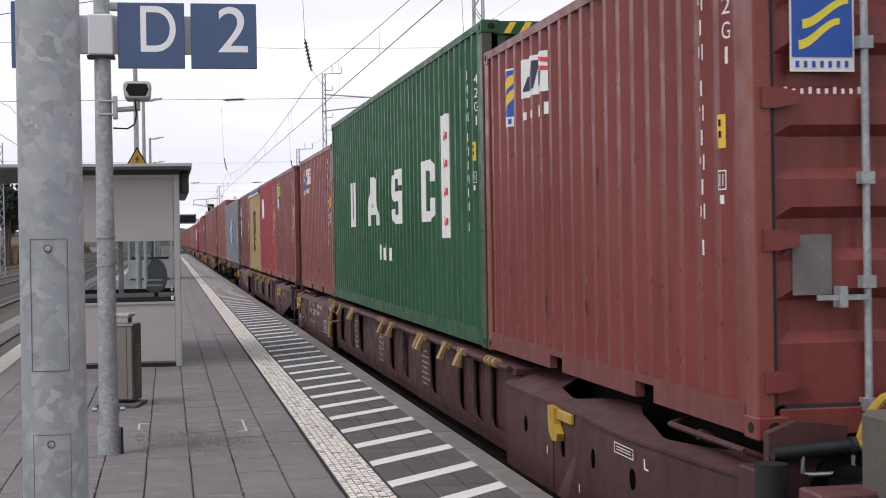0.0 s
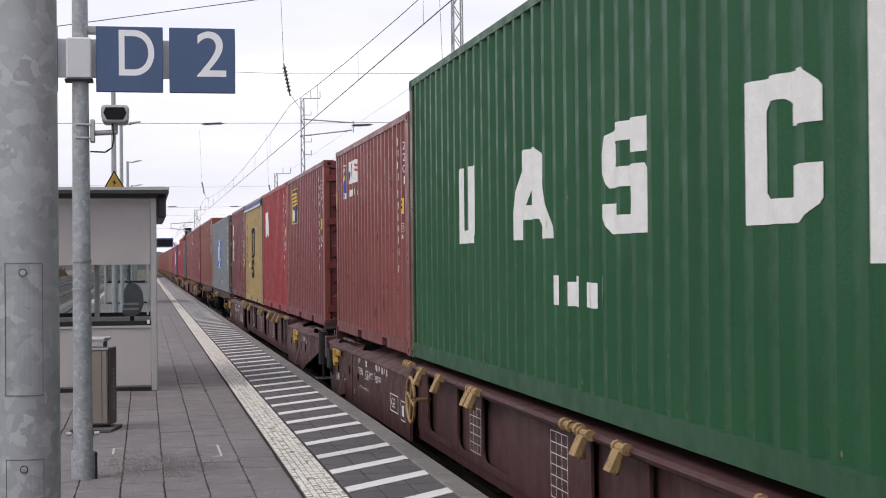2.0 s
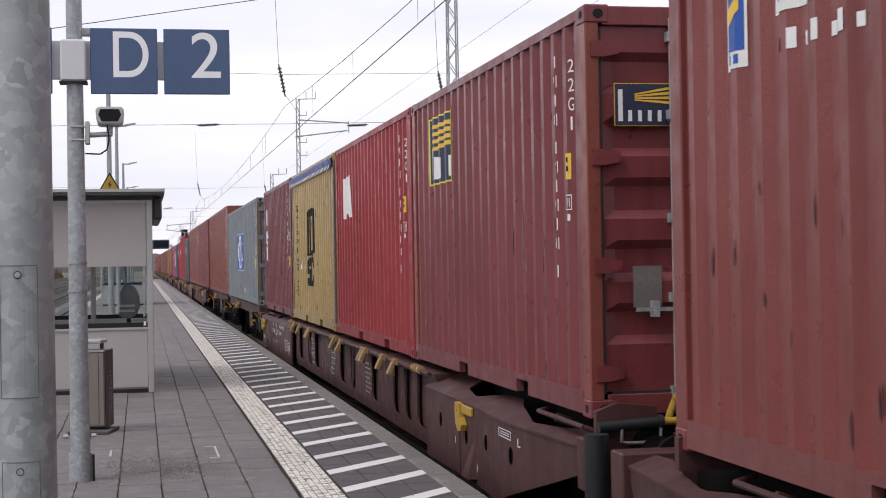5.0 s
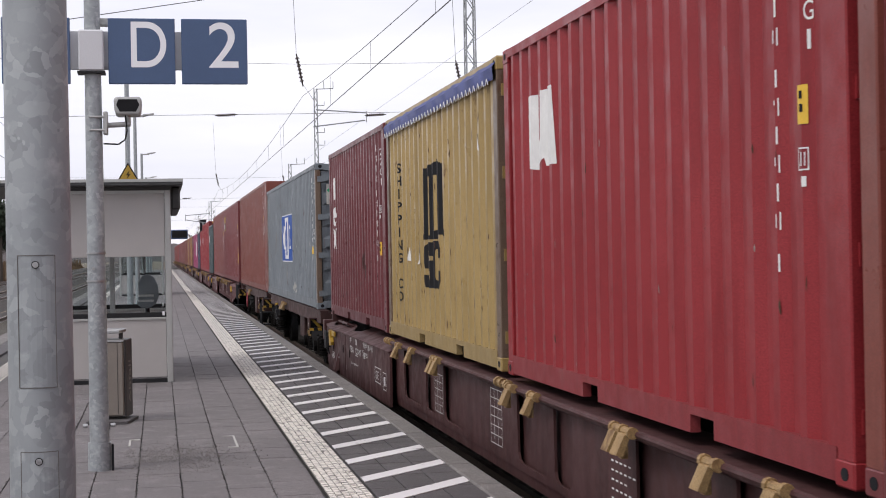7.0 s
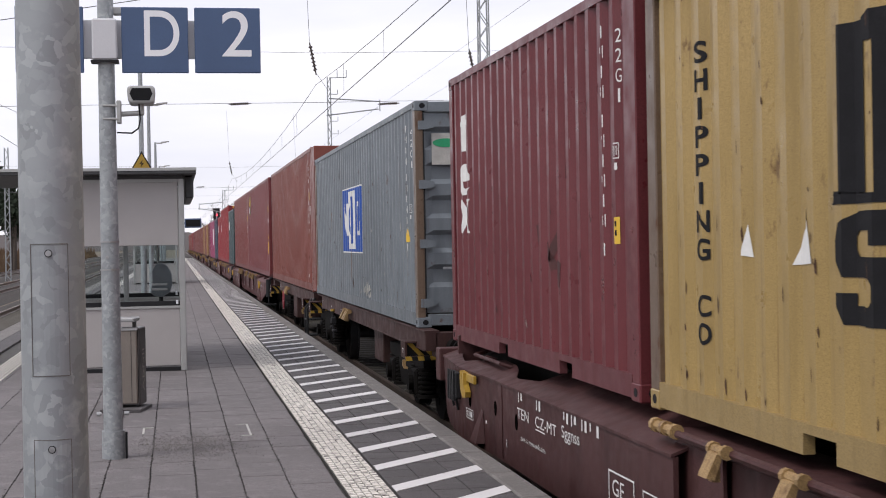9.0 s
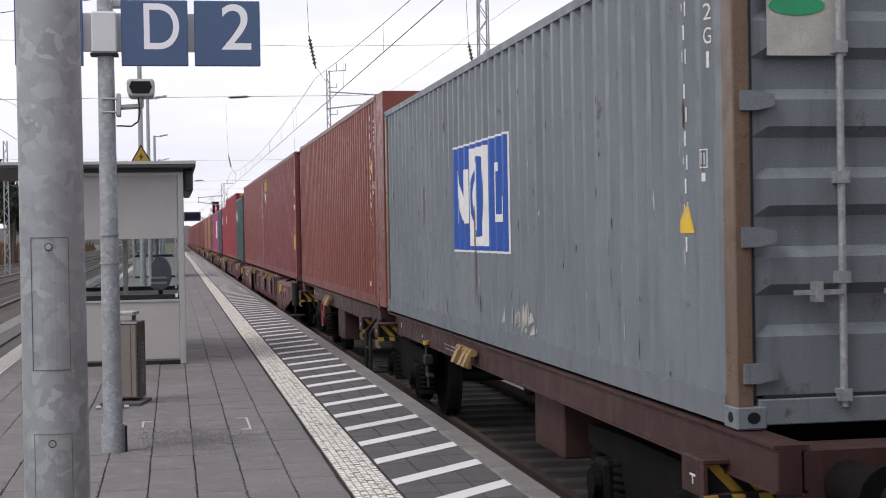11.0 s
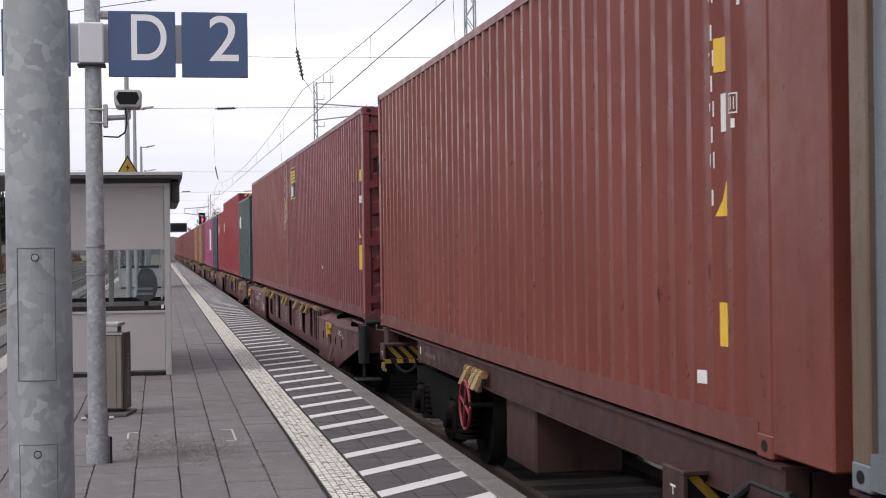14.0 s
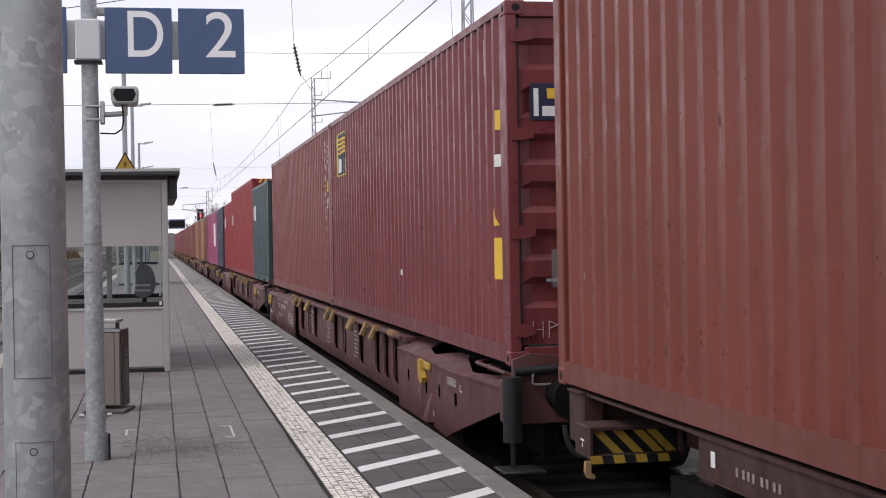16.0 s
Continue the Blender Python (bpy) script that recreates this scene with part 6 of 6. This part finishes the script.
x, y, z = 0.255, 0.0, 2.745
prism(bm, [(x - 0.08, z - 0.072), (x + 0.08, z - 0.072), (x + 0.098, z - 0.05), (x + 0.105, z + 0.04), (x + 0.09, z + 0.062), (x - 0.09, z + 0.062), (x - 0.105, z + 0.04), (x - 0.098, z - 0.05)], "y", -0.10, 0.16)
bmesh.ops.bevel(bm, geom=bm.edges[:], offset=0.014, segments=2, affect="EDGES", profile=0.5)
speaker = part("loudspeaker", bm, M["shelter_frame"], sp, "grey box loudspeaker with dark mouth")
bm = bmesh.new()
prism(bm, [(x - 0.06, z - 0.05), (x + 0.06, z - 0.05), (x + 0.085, z), (x + 0.068, z + 0.042), (x - 0.068, z + 0.042), (x - 0.085, z)], "y", -0.104, -0.099)
part("mouth", bm, M["black"], speaker)
bm = bmesh.new()
pts = [(0.07, -0.02, 2.46), (0.18, -0.02, 2.455), (0.23, -0.02, 2.49), (0.245, -0.02, 2.56), (0.235, -0.02, 2.68)]
for a, c in zip(pts, pts[1:]):
    rod(bm, a, c, 0.006, 6)
part("cable", bm, M["dark"], sp, "", True)
part("rear_arm", a_box(0.05, 0.3, 0.05, 0.12, 3.36, 3.42, 0.01), M["shelter_frame"], sp)


# ---- litter bin on its slab ----
bn = thing("litter_bin", "tall bronze litter bin with dark side and steel hood", "bin", pose(-0.50, 14.98, 0, 0, 0, -11))
part("plinth", a_box(-0.16, 0.24, -0.34, 0.16, 0.0, 0.03, 0.004), M["paver_dark"], bn)
part("body", a_box(-0.14, 0.17, -0.17, 0.13, 0.06, 0.78, 0.012), M["bin"], bn)
part("side_panel", a_box(0.1705, 0.192, -0.15, 0.13, 0.05, 0.80, 0.006), M["bin_dark"], bn, "dark side panel with vertical lettering bars")
bm = lettering("Abfall", 0.10, 0.42)
for v in bm.verts:
    v.co = (0.1935, 0.045 - v.co.y, 0.17 + v.co.x)
part("lettering", bm, M["bin"], bn)
part("front_seam", a_box(0.11, 0.116, -0.172, -0.169, 0.08, 0.77), M["bin_dark"], bn)
part("hood", a_box(-0.13, 0.14, -0.15, 0.13, 0.86, 0.90, 0.01), M["steel"], bn, "bright steel hood")
for x in (-0.1, 0.08):
    part("hood_support", a_box(x, x + 0.03, 0.05, 0.1, 0.79, 0.86), M["bin_dark"], bn)
part("lid_rim", a_box(-0.145, 0.175, -0.175, 0.135, 0.78, 0.80), M["steel"], bn)


# ---- shelter ----
def shelter(y0, label):
    s = thing("platform_shelter", label, "shelter", pose(0, y0, 0))
    X0, X1, D = -1.62, 0.145, 3.4
    for yy in (0.0, D):
        for x in (X0, -0.74, X1 - 0.075):
            if x == -0.74 and yy == 0.0:
                continue
            part("corner_post", a_box(x, x + 0.075, yy, yy + 0.075, 0.0, 2.46, 0.008), M["shelter_frame"], s)
        part("upper_panel", a_box(X0 + 0.08, X1 - 0.08, yy + 0.02, yy + 0.05, 1.60, 2.40, 0.004), M["shelter"], s)
        part("lower_panel", a_box(X0 + 0.08, X1 - 0.08, yy + 0.02, yy + 0.05, 0.07, 0.80, 0.004), M["shelter"], s)
        part("glass_bar", a_box(X0 + 0.075, X1 - 0.075, yy + 0.01, yy + 0.06, 0.83, 0.89, 0.004), M["dark"], s)
        part("mid_bar", a_box(X0 + 0.075, X1 - 0.075, yy + 0.005, yy + 0.065, 0.80, 0.83), M["shelter_frame"], s)
        part("top_bar", a_box(X0 + 0.075, X1 - 0.075, yy + 0.005, yy + 0.065, 2.40, 2.44), M["shelter_frame"], s)
        g = part("pane", a_box(X0 + 0.08, X1 - 0.08, yy + 0.03, yy + 0.036, 0.89, 1.60), M["glass"], s)
        g.visible_shadow = False
        part("foot_bar", a_box(X0 + 0.075, X1 - 0.075, yy + 0.01, yy + 0.06, 0.0, 0.05), M["dark"], s)
        part("seat_sticker", a_box(X1 - 0.125, X1 - 0.095, yy + 0.005, yy + 0.009, 0.85, 0.90), M["sign_white"], s)
    part("roof", a_box(-2.9, 0.30, -0.25, D + 0.35, 2.49, 2.565, 0.01), M["roof"], s, "flat dark roof with light edge strip")
    part("roof_edge", a_box(-2.9, 0.305, -0.262, -0.25, 2.535, 2.572), M["shelter_frame"], s)
    part("roof_beam", a_box(X0, X1, -0.02, 0.12, 2.44, 2.49), M["roof"], s)
    part("gutter_box", a_box(0.16, 0.27, 0.2, D + 0.1, 2.2, 2.49, 0.02), M["roof"], s)
    return s


shelter(19.27, "grey panelled platform shelter with glass strip and flat roof")
ws = thing("warning_sign", "yellow triangular high-voltage warning sign on the shelter roof", "sign", pose(-0.375, 19.3, 2.56))
for k, mat, y in ((0.135, "black", 0.0), (0.108, "bright_yellow", -0.004)):
    bm = bmesh.new()
    prism(bm, [(-k, 0.082 - k * 0.58), (k, 0.082 - k * 0.58), (0, 0.082 + k * 1.16)], "y", y, y + 0.006)
    part("plate", bm, M[mat], ws)
bm = bmesh.new()
prism(bm, [(0.015, 0.13), (-0.03, 0.075), (0.0, 0.08), (-0.015, 0.03), (0.03, 0.09), (0.002, 0.085)], "y", -0.007, -0.005)
part("bolt_symbol", bm, M["black"], ws)
ch = thing("shelter_seat", "dark wire seat shell with pale stripes inside the shelter", "seat", pose(-0.28, 21.0, 0))
bm = bmesh.new()
prism(bm, [(-0.04, 0.95), (0.02, 0.90), (0.12, 0.89), (0.22, 0.95), (0.26, 1.06), (0.25, 1.20), (0.20, 1.31), (0.12, 1.36), (0.04, 1.34), (-0.02, 1.24), (-0.01, 1.10)], "y", -0.2, 0.2)
bmesh.ops.bevel(bm, geom=bm.edges[:], offset=0.02, segments=2, affect="EDGES", profile=0.5)
part("shell", bm, M["seat"], ch, "", True)
for i in range(2):
    part("pale_stripe", a_box(-0.02, 0.19, -0.215, -0.2, 0.98 + i * 0.07, 1.01 + i * 0.07, 0.004), M["shelter_frame"], ch)
part("stand", tube(bmesh.new(), 0.1, 0, 0, 0.92, 0.03), M["dark"], ch)


# ---- lamps, display and signal farther off ----
def lamp(y, x=-0.7, h=6.05):
    o = thing("street_lamp", "slim grey platform lamp with one flat arm", "lamp", pose(x, y, 0), "platform lamps")
    part("pole", tube(bmesh.new(), 0, 0, 0, h, 0.075, 0.05, 16), M["galv"], o, "", True)
    bm = bmesh.new()
    box(bm, 0.0, 0.3, -0.03, 0.03, h - 0.06, h - 0.01)
    prism(bm, [(0.25, h - 0.05), (0.6, h + 0.03), (0.6, h + 0.06), (0.25, h + 0.02)], "y", -0.12, 0.12)
    part("head", bm, M["shelter_frame"], o)
    return o


for y in (36, 48, 66, 86, 106, 128):
    lamp(y)
di = thing("display_board", "dark blue platform display hanging under a canopy", "display", pose(0.78, 60, 2.2))
part("housing", a_box(-0.33, 0.33, -0.1, 0.1, 0.05, 0.42, 0.02), M["sign_blue"], di)
part("screen", a_box(-0.29, 0.29, -0.106, -0.1, 0.1, 0.37), M["black"], di)
part("hanger", a_box(-0.5, -0.33, -0.03, 0.03, 0.2, 0.28), M["roof"], di)
part("stand", a_box(-0.55, -0.48, -0.035, 0.035, -2.2, 0.45), M["roof"], di)
sh2 = shelter(62.0, "grey platform shelter far along the platform")
sg = thing("railway_signal", "main signal showing red beside the far track", "signal", pose(6.15, 216, RAIL_Z))
part("mast", tube(bmesh.new(), 0, 0, 0, 6.8, 0.09, 0.09, 12), M["galv"], sg)
part("head", a_box(-0.45, 0.45, 0, 0.3, 5.2, 7.2, 0.03), M["black"], sg)
bm = bmesh.new()
rod(bm, (0.05, 0.0, 6.25), (0.05, -0.12, 6.25), 0.15, 18)
part("lamp_lens", bm, M["red_light"], sg, "lit red lens")


# ---- overhead line ----
def lattice_mast(x, y, h, wide=0.34, arm=0, top_arm=True):
    o = thing("catenary_mast", "grey lattice steel mast of the overhead line", "mast", pose(x, y, -0.8), "overhead line masts")
    w = wide / 2
    for sx in (-1, 1):
        for sy in (-1, 1):
            part("leg", rod(bmesh.new(), (sx * w, sy * w, 0), (sx * w * 0.7, sy * w * 0.7, h), 0.03, 6), M["galv"], o)
    bm = bmesh.new()
    n = int(h / 0.5)
    for i in range(n):
        z0, z1 = h * i / n, h * (i + 1) / n
        k0, k1 = w * (1 - 0.3 * z0 / h), w * (1 - 0.3 * z1 / h)
        s = 1 if i % 2 else -1
        rod(bm, (-k0 * s, -k0, z0), (k1 * s, -k1, z1), 0.016, 5)
        rod(bm, (-k0 * s, k0, z0), (k1 * s, k1, z1), 0.016, 5)
        rod(bm, (-k0, -k0 * s, z0), (-k1, k1 * s, z1), 0.016, 5)
    tagged(part("lacing", bm, M["galv"], o), kind="stuff")
    if top_arm:
        bm = bmesh.new()
        rod(bm, (0, 0, h - 0.05), (1.25, 0, h - 0.0), 0.03, 6)
        for q in (0.6, 1.25):
            rod(bm, (q, 0, h), (q, 0, h + 0.5), 0.03, 6)
        part("top_arm", bm, M["galv"], o)
    if arm:
        bm = bmesh.new()
        rod(bm, (0, 0, h - 1.5), (arm, 0, h - 1.72), 0.045, 6)
        rod(bm, (-0.2, 0, h - 2.7), (arm - 0.1, 0, h - 2.25), 0.045, 6)
        rod(bm, (arm, 0, h - 1.6), (arm, 0, h - 2.4), 0.04, 6)
        for q in (h - 1.2, h - 3.1, h - 4.0):
            rod(bm, (0, 0, q), (0.6, 0, q), 0.025, 6)
            rod(bm, (0.6, 0, q), (0.6, 0, q + 0.3), 0.025, 6)
        part("cantilever", bm, M["galv"], o)
    return o


def insulator(bm, a, b, n=7, r=0.09):
    shape = [(0.0, r * 0.3), (0.08, r * 0.3)]
    for i in range(n):
        f = 0.1 + 0.8 * i / n
        shape += [(f, r * 0.4), (f + 0.045, r), (f + 0.06, r), (f + 0.065, r * 0.45)]
    lathe(bm, a, b, shape + [(0.92, r * 0.3), (1.0, r * 0.3)], 12)


lattice_mast(11.0, 52.0, 14.5, 0.42, 0, False)
lattice_mast(11.0, 105.0, 14.0, 0.30, 3.6)
lattice_mast(11.0, 127.0, 10.0, 0.30, 2.6)
lattice_mast(6.2, 186.0, 9.0, 0.4, -3.0)
for x, y, h in ((-11.6, 60, 9.5), (-11.6, 110, 9.5), (-16.5, 140, 9.5), (-20, 170, 9.5), (-11.6, 165, 9.5), (-24, 120, 9.0)):
    lattice_mast(x, y, h, 0.36, 0, False)

wires = thing("overhead_wires", "thin dark overhead contact and carrier wires", "overhead line", kind="structure")


def wire(name, pts, r=0.009):
    bm = bmesh.new()
    for a, c in zip(pts, pts[1:]):
        rod(bm, a, c, r, 5)
    return part(name, bm, M["copper"], wires)


def spans(x, peak, low, contact, y_supports):
    pts = []
    for a, c in zip(y_supports, y_supports[1:]):
        for i in range(10):
            f = i / 10
            pts.append((x, a + (c - a) * f, low + (peak - low) * (2 * f - 1) ** 2))
        for i in range(1, 9):
            f = i / 9
            z = low + (peak - low) * (2 * f - 1) ** 2
            y = a + (c - a) * f
            wire("dropper", [(x, y, contact), (x, y, z)], 0.003 + 0.00002 * y)
    wire("carrier_wire", pts, 0.007)
    wire("contact_wire", [(x, y_supports[0], contact), (x, y_supports[-1], contact)], 0.009)


spans(TRACK, 5.93, 5.36, 5.01, [-19, 41, 101, 161, 230])
spans(-4.95, 6.0, 5.3, 4.9, [-10, 50, 110, 170, 230])
spans(-9.35, 6.0, 5.3, 4.9, [-10, 50, 110, 170, 230])
for y, z1, z2 in ((41, 6.80, 5.38), (101, 6.7, 5.3), (161, 6.7, 5.3)):
    wire("span_wire", [(-13, y, z1 + 0.25), (4, y, z1), (16, y, z1 + 0.2)], 0.006)
    wire("span_wire", [(-13, y, z2 - 0.15), (-2, y, z2), (4, y, z2 + 0.06), (16, y, z2 + 0.25)], 0.007)
for y in (41, 101):
    for x, zt in ((TRACK - 0.16, 7.25), (8.25, 7.1)):
        bm = bmesh.new()
        insulator(bm, (x, y, zt - 0.16), (x + 0.17, y, zt - 1.06), 7, 0.062)
        solid("insulator", bm, M["ceramic"], "dark ribbed insulator hanging from the span wire", "insulator", "insulators")
        wire("hanger_wire", [(x - 0.12, y, zt + 3.2), (x, y, zt - 0.14)], 0.007)
        wire("hanger_wire", [(x + 0.17, y, zt - 1.0), (x + 0.5, y, zt - 1.5)], 0.006)
    for x in (1.85, 5.95):
        bm = bmesh.new()
        insulator(bm, (x - 0.30, y, 5.39), (x + 0.30, y, 5.42), 9, 0.045)
        solid("insulator", bm, M["ceramic"], "dark ribbed insulator in the span wire", "insulator", "insulators")
wire("feeder_wire", [(-7, 30, 5.42), (8, 30, 7.8)], 0.009)
wire("feeder_wire", [(11.5, 25, 9.4), (11.5, 120, 9.0)], 0.006)
wire("feeder_wire", [(12.2, 25, 8.6), (12.2, 120, 8.3)], 0.006)

# ---- trees and the far bank ----
def bare_tree(x, y, h, seed, evergreen=False):
    rnd = random.Random(seed)
    o = thing("tree", "bare winter tree with fine twigs" if not evergreen else "dark evergreen tree with dense needles", "tree", pose(x, y, -0.9), "trees behind the tracks")
    part("trunk", rod(bmesh.new(), (0, 0, 0), (0.1, 0, h * 0.55), h * 0.022, 8, h * 0.012), M["bark"], o)
    bm = bmesh.new()
    tips = []
    for i in range(16):
        a, z = rnd.uniform(0, 6.28), h * rnd.uniform(0.25, 0.55)
        e = Vector((math.cos(a) * h * rnd.uniform(0.1, 0.26), math.sin(a) * h * rnd.uniform(0.1, 0.26), z + h * rnd.uniform(0.15, 0.45)))
        rod(bm, (0, 0, z), e, h * 0.004, 5, h * 0.001)
        tips += [Vector((0, 0, z)).lerp(e, rnd.uniform(0.35, 1)) for _ in range(12)]
    tagged(part("branchwork", bm, M["bark"], o), kind="stuff")
    vs, fs = [], []
    for t in tips:
        for _ in range(5 if evergreen else 7):
            d = Vector((rnd.gauss(0, 1), rnd.gauss(0, 1), rnd.gauss(0.4, 0.8))).normalized() * h * rnd.uniform(0.04, 0.12)
            s = d.cross(Vector((rnd.random(), rnd.random(), 0.3))).normalized() * (h * (0.02 if evergreen else 0.0018))
            k = len(vs)
            vs += [t - s, t + s, t + d]
            fs.append((k, k + 1, k + 2))
    me = bpy.data.meshes.new("crown")
    me.from_pydata(vs, [], fs)
    me.materials.append(M["conifer"] if evergreen else M["twig"])
    tagged(part("crown", me, None, o), kind="stuff")
    return o


rt = random.Random(5)
for i in range(26):
    bare_tree(-17.5 - i * 1.0 - rt.uniform(0, 9), 150 + i * 8 + rt.uniform(-4, 4), rt.uniform(7, 13), i, i % 5 == 2)
for x, y, h in ((-15.2, 150, 9.5), (-16.4, 158, 10.5), (-17.0, 165, 9.5), (-16.2, 174, 8.5)):
    bare_tree(x, y, h, int(y), y != 165)
for x, y, h in ((10.5, 320, 11.5), (13, 335, 12.5), (17, 330, 11), (8, 345, 10), (21, 340, 11)):
    bare_tree(x, y, h, int(y))
rs = random.Random(9)
vs, fs = [], []
for i in range(5200):
    x, y = rs.uniform(-40, -16.5), rs.uniform(110, 330)
    h, a = rs.uniform(0.5, 2.6) * (0.5 + 0.5 * math.sin(x * 0.7 + y * 0.13) ** 2), rs.uniform(0, 3.14)
    k = len(vs)
    dx, dy = math.cos(a) * 0.5, math.sin(a) * 0.5
    vs += [(x - dx, y - dy, -0.87), (x + dx, y + dy, -0.87), (x + rs.uniform(-0.4, 0.4), y, -0.87 + h)]
    fs.append((k, k + 1, k + 2))
me = bpy.data.meshes.new("brush")
me.from_pydata(vs, [], fs)
me.materials.append(paint("dry_brush", (0.13, 0.085, 0.05), 0.0, 0.9))
tagged(new("brush", me), "dry brown brush along the far bank", "shrubs", kind="stuff")
far = bmesh.new()
prev = None
for i in range(90):
    x = -330 + i * 8
    h = 5 + 3 * noise.noise((i * 0.35, 0, 0)) + 3.0 * noise.noise((i * 1.7, 3, 0))
    cur = (far.verts.new((x, 640, -1)), far.verts.new((x, 640, h)))
    if prev:
        far.faces.new((prev[0], cur[0], cur[1], prev[1]))
    prev = cur
solid("backdrop", far, plain("far_woods", (0.24, 0.22, 0.22), 0.95), "grey-brown line of far woods", kind="structure")


# ---- what moves ----
def place(t):
    for (a, sa), (c, sc) in zip(TRAIN, TRAIN[1:]):
        if t <= c:
            return sa + (sc - sa) * (t - a) / (c - a)
    return TRAIN[-1][1]


def motions():
    for ob, x, mark, z in LOADS + WAGONS:
        walk(ob, [(t, pose(x, s + mark, z)) for t, s in TRAIN])
    times = [i / 10 for i in range(161)]
    for ob, y in SPIN:
        walk(ob, [(t, pose(0, y, 0.46, math.degrees((TRAIN[0][1] - place(t)) / 0.46))) for t in times])


motions()
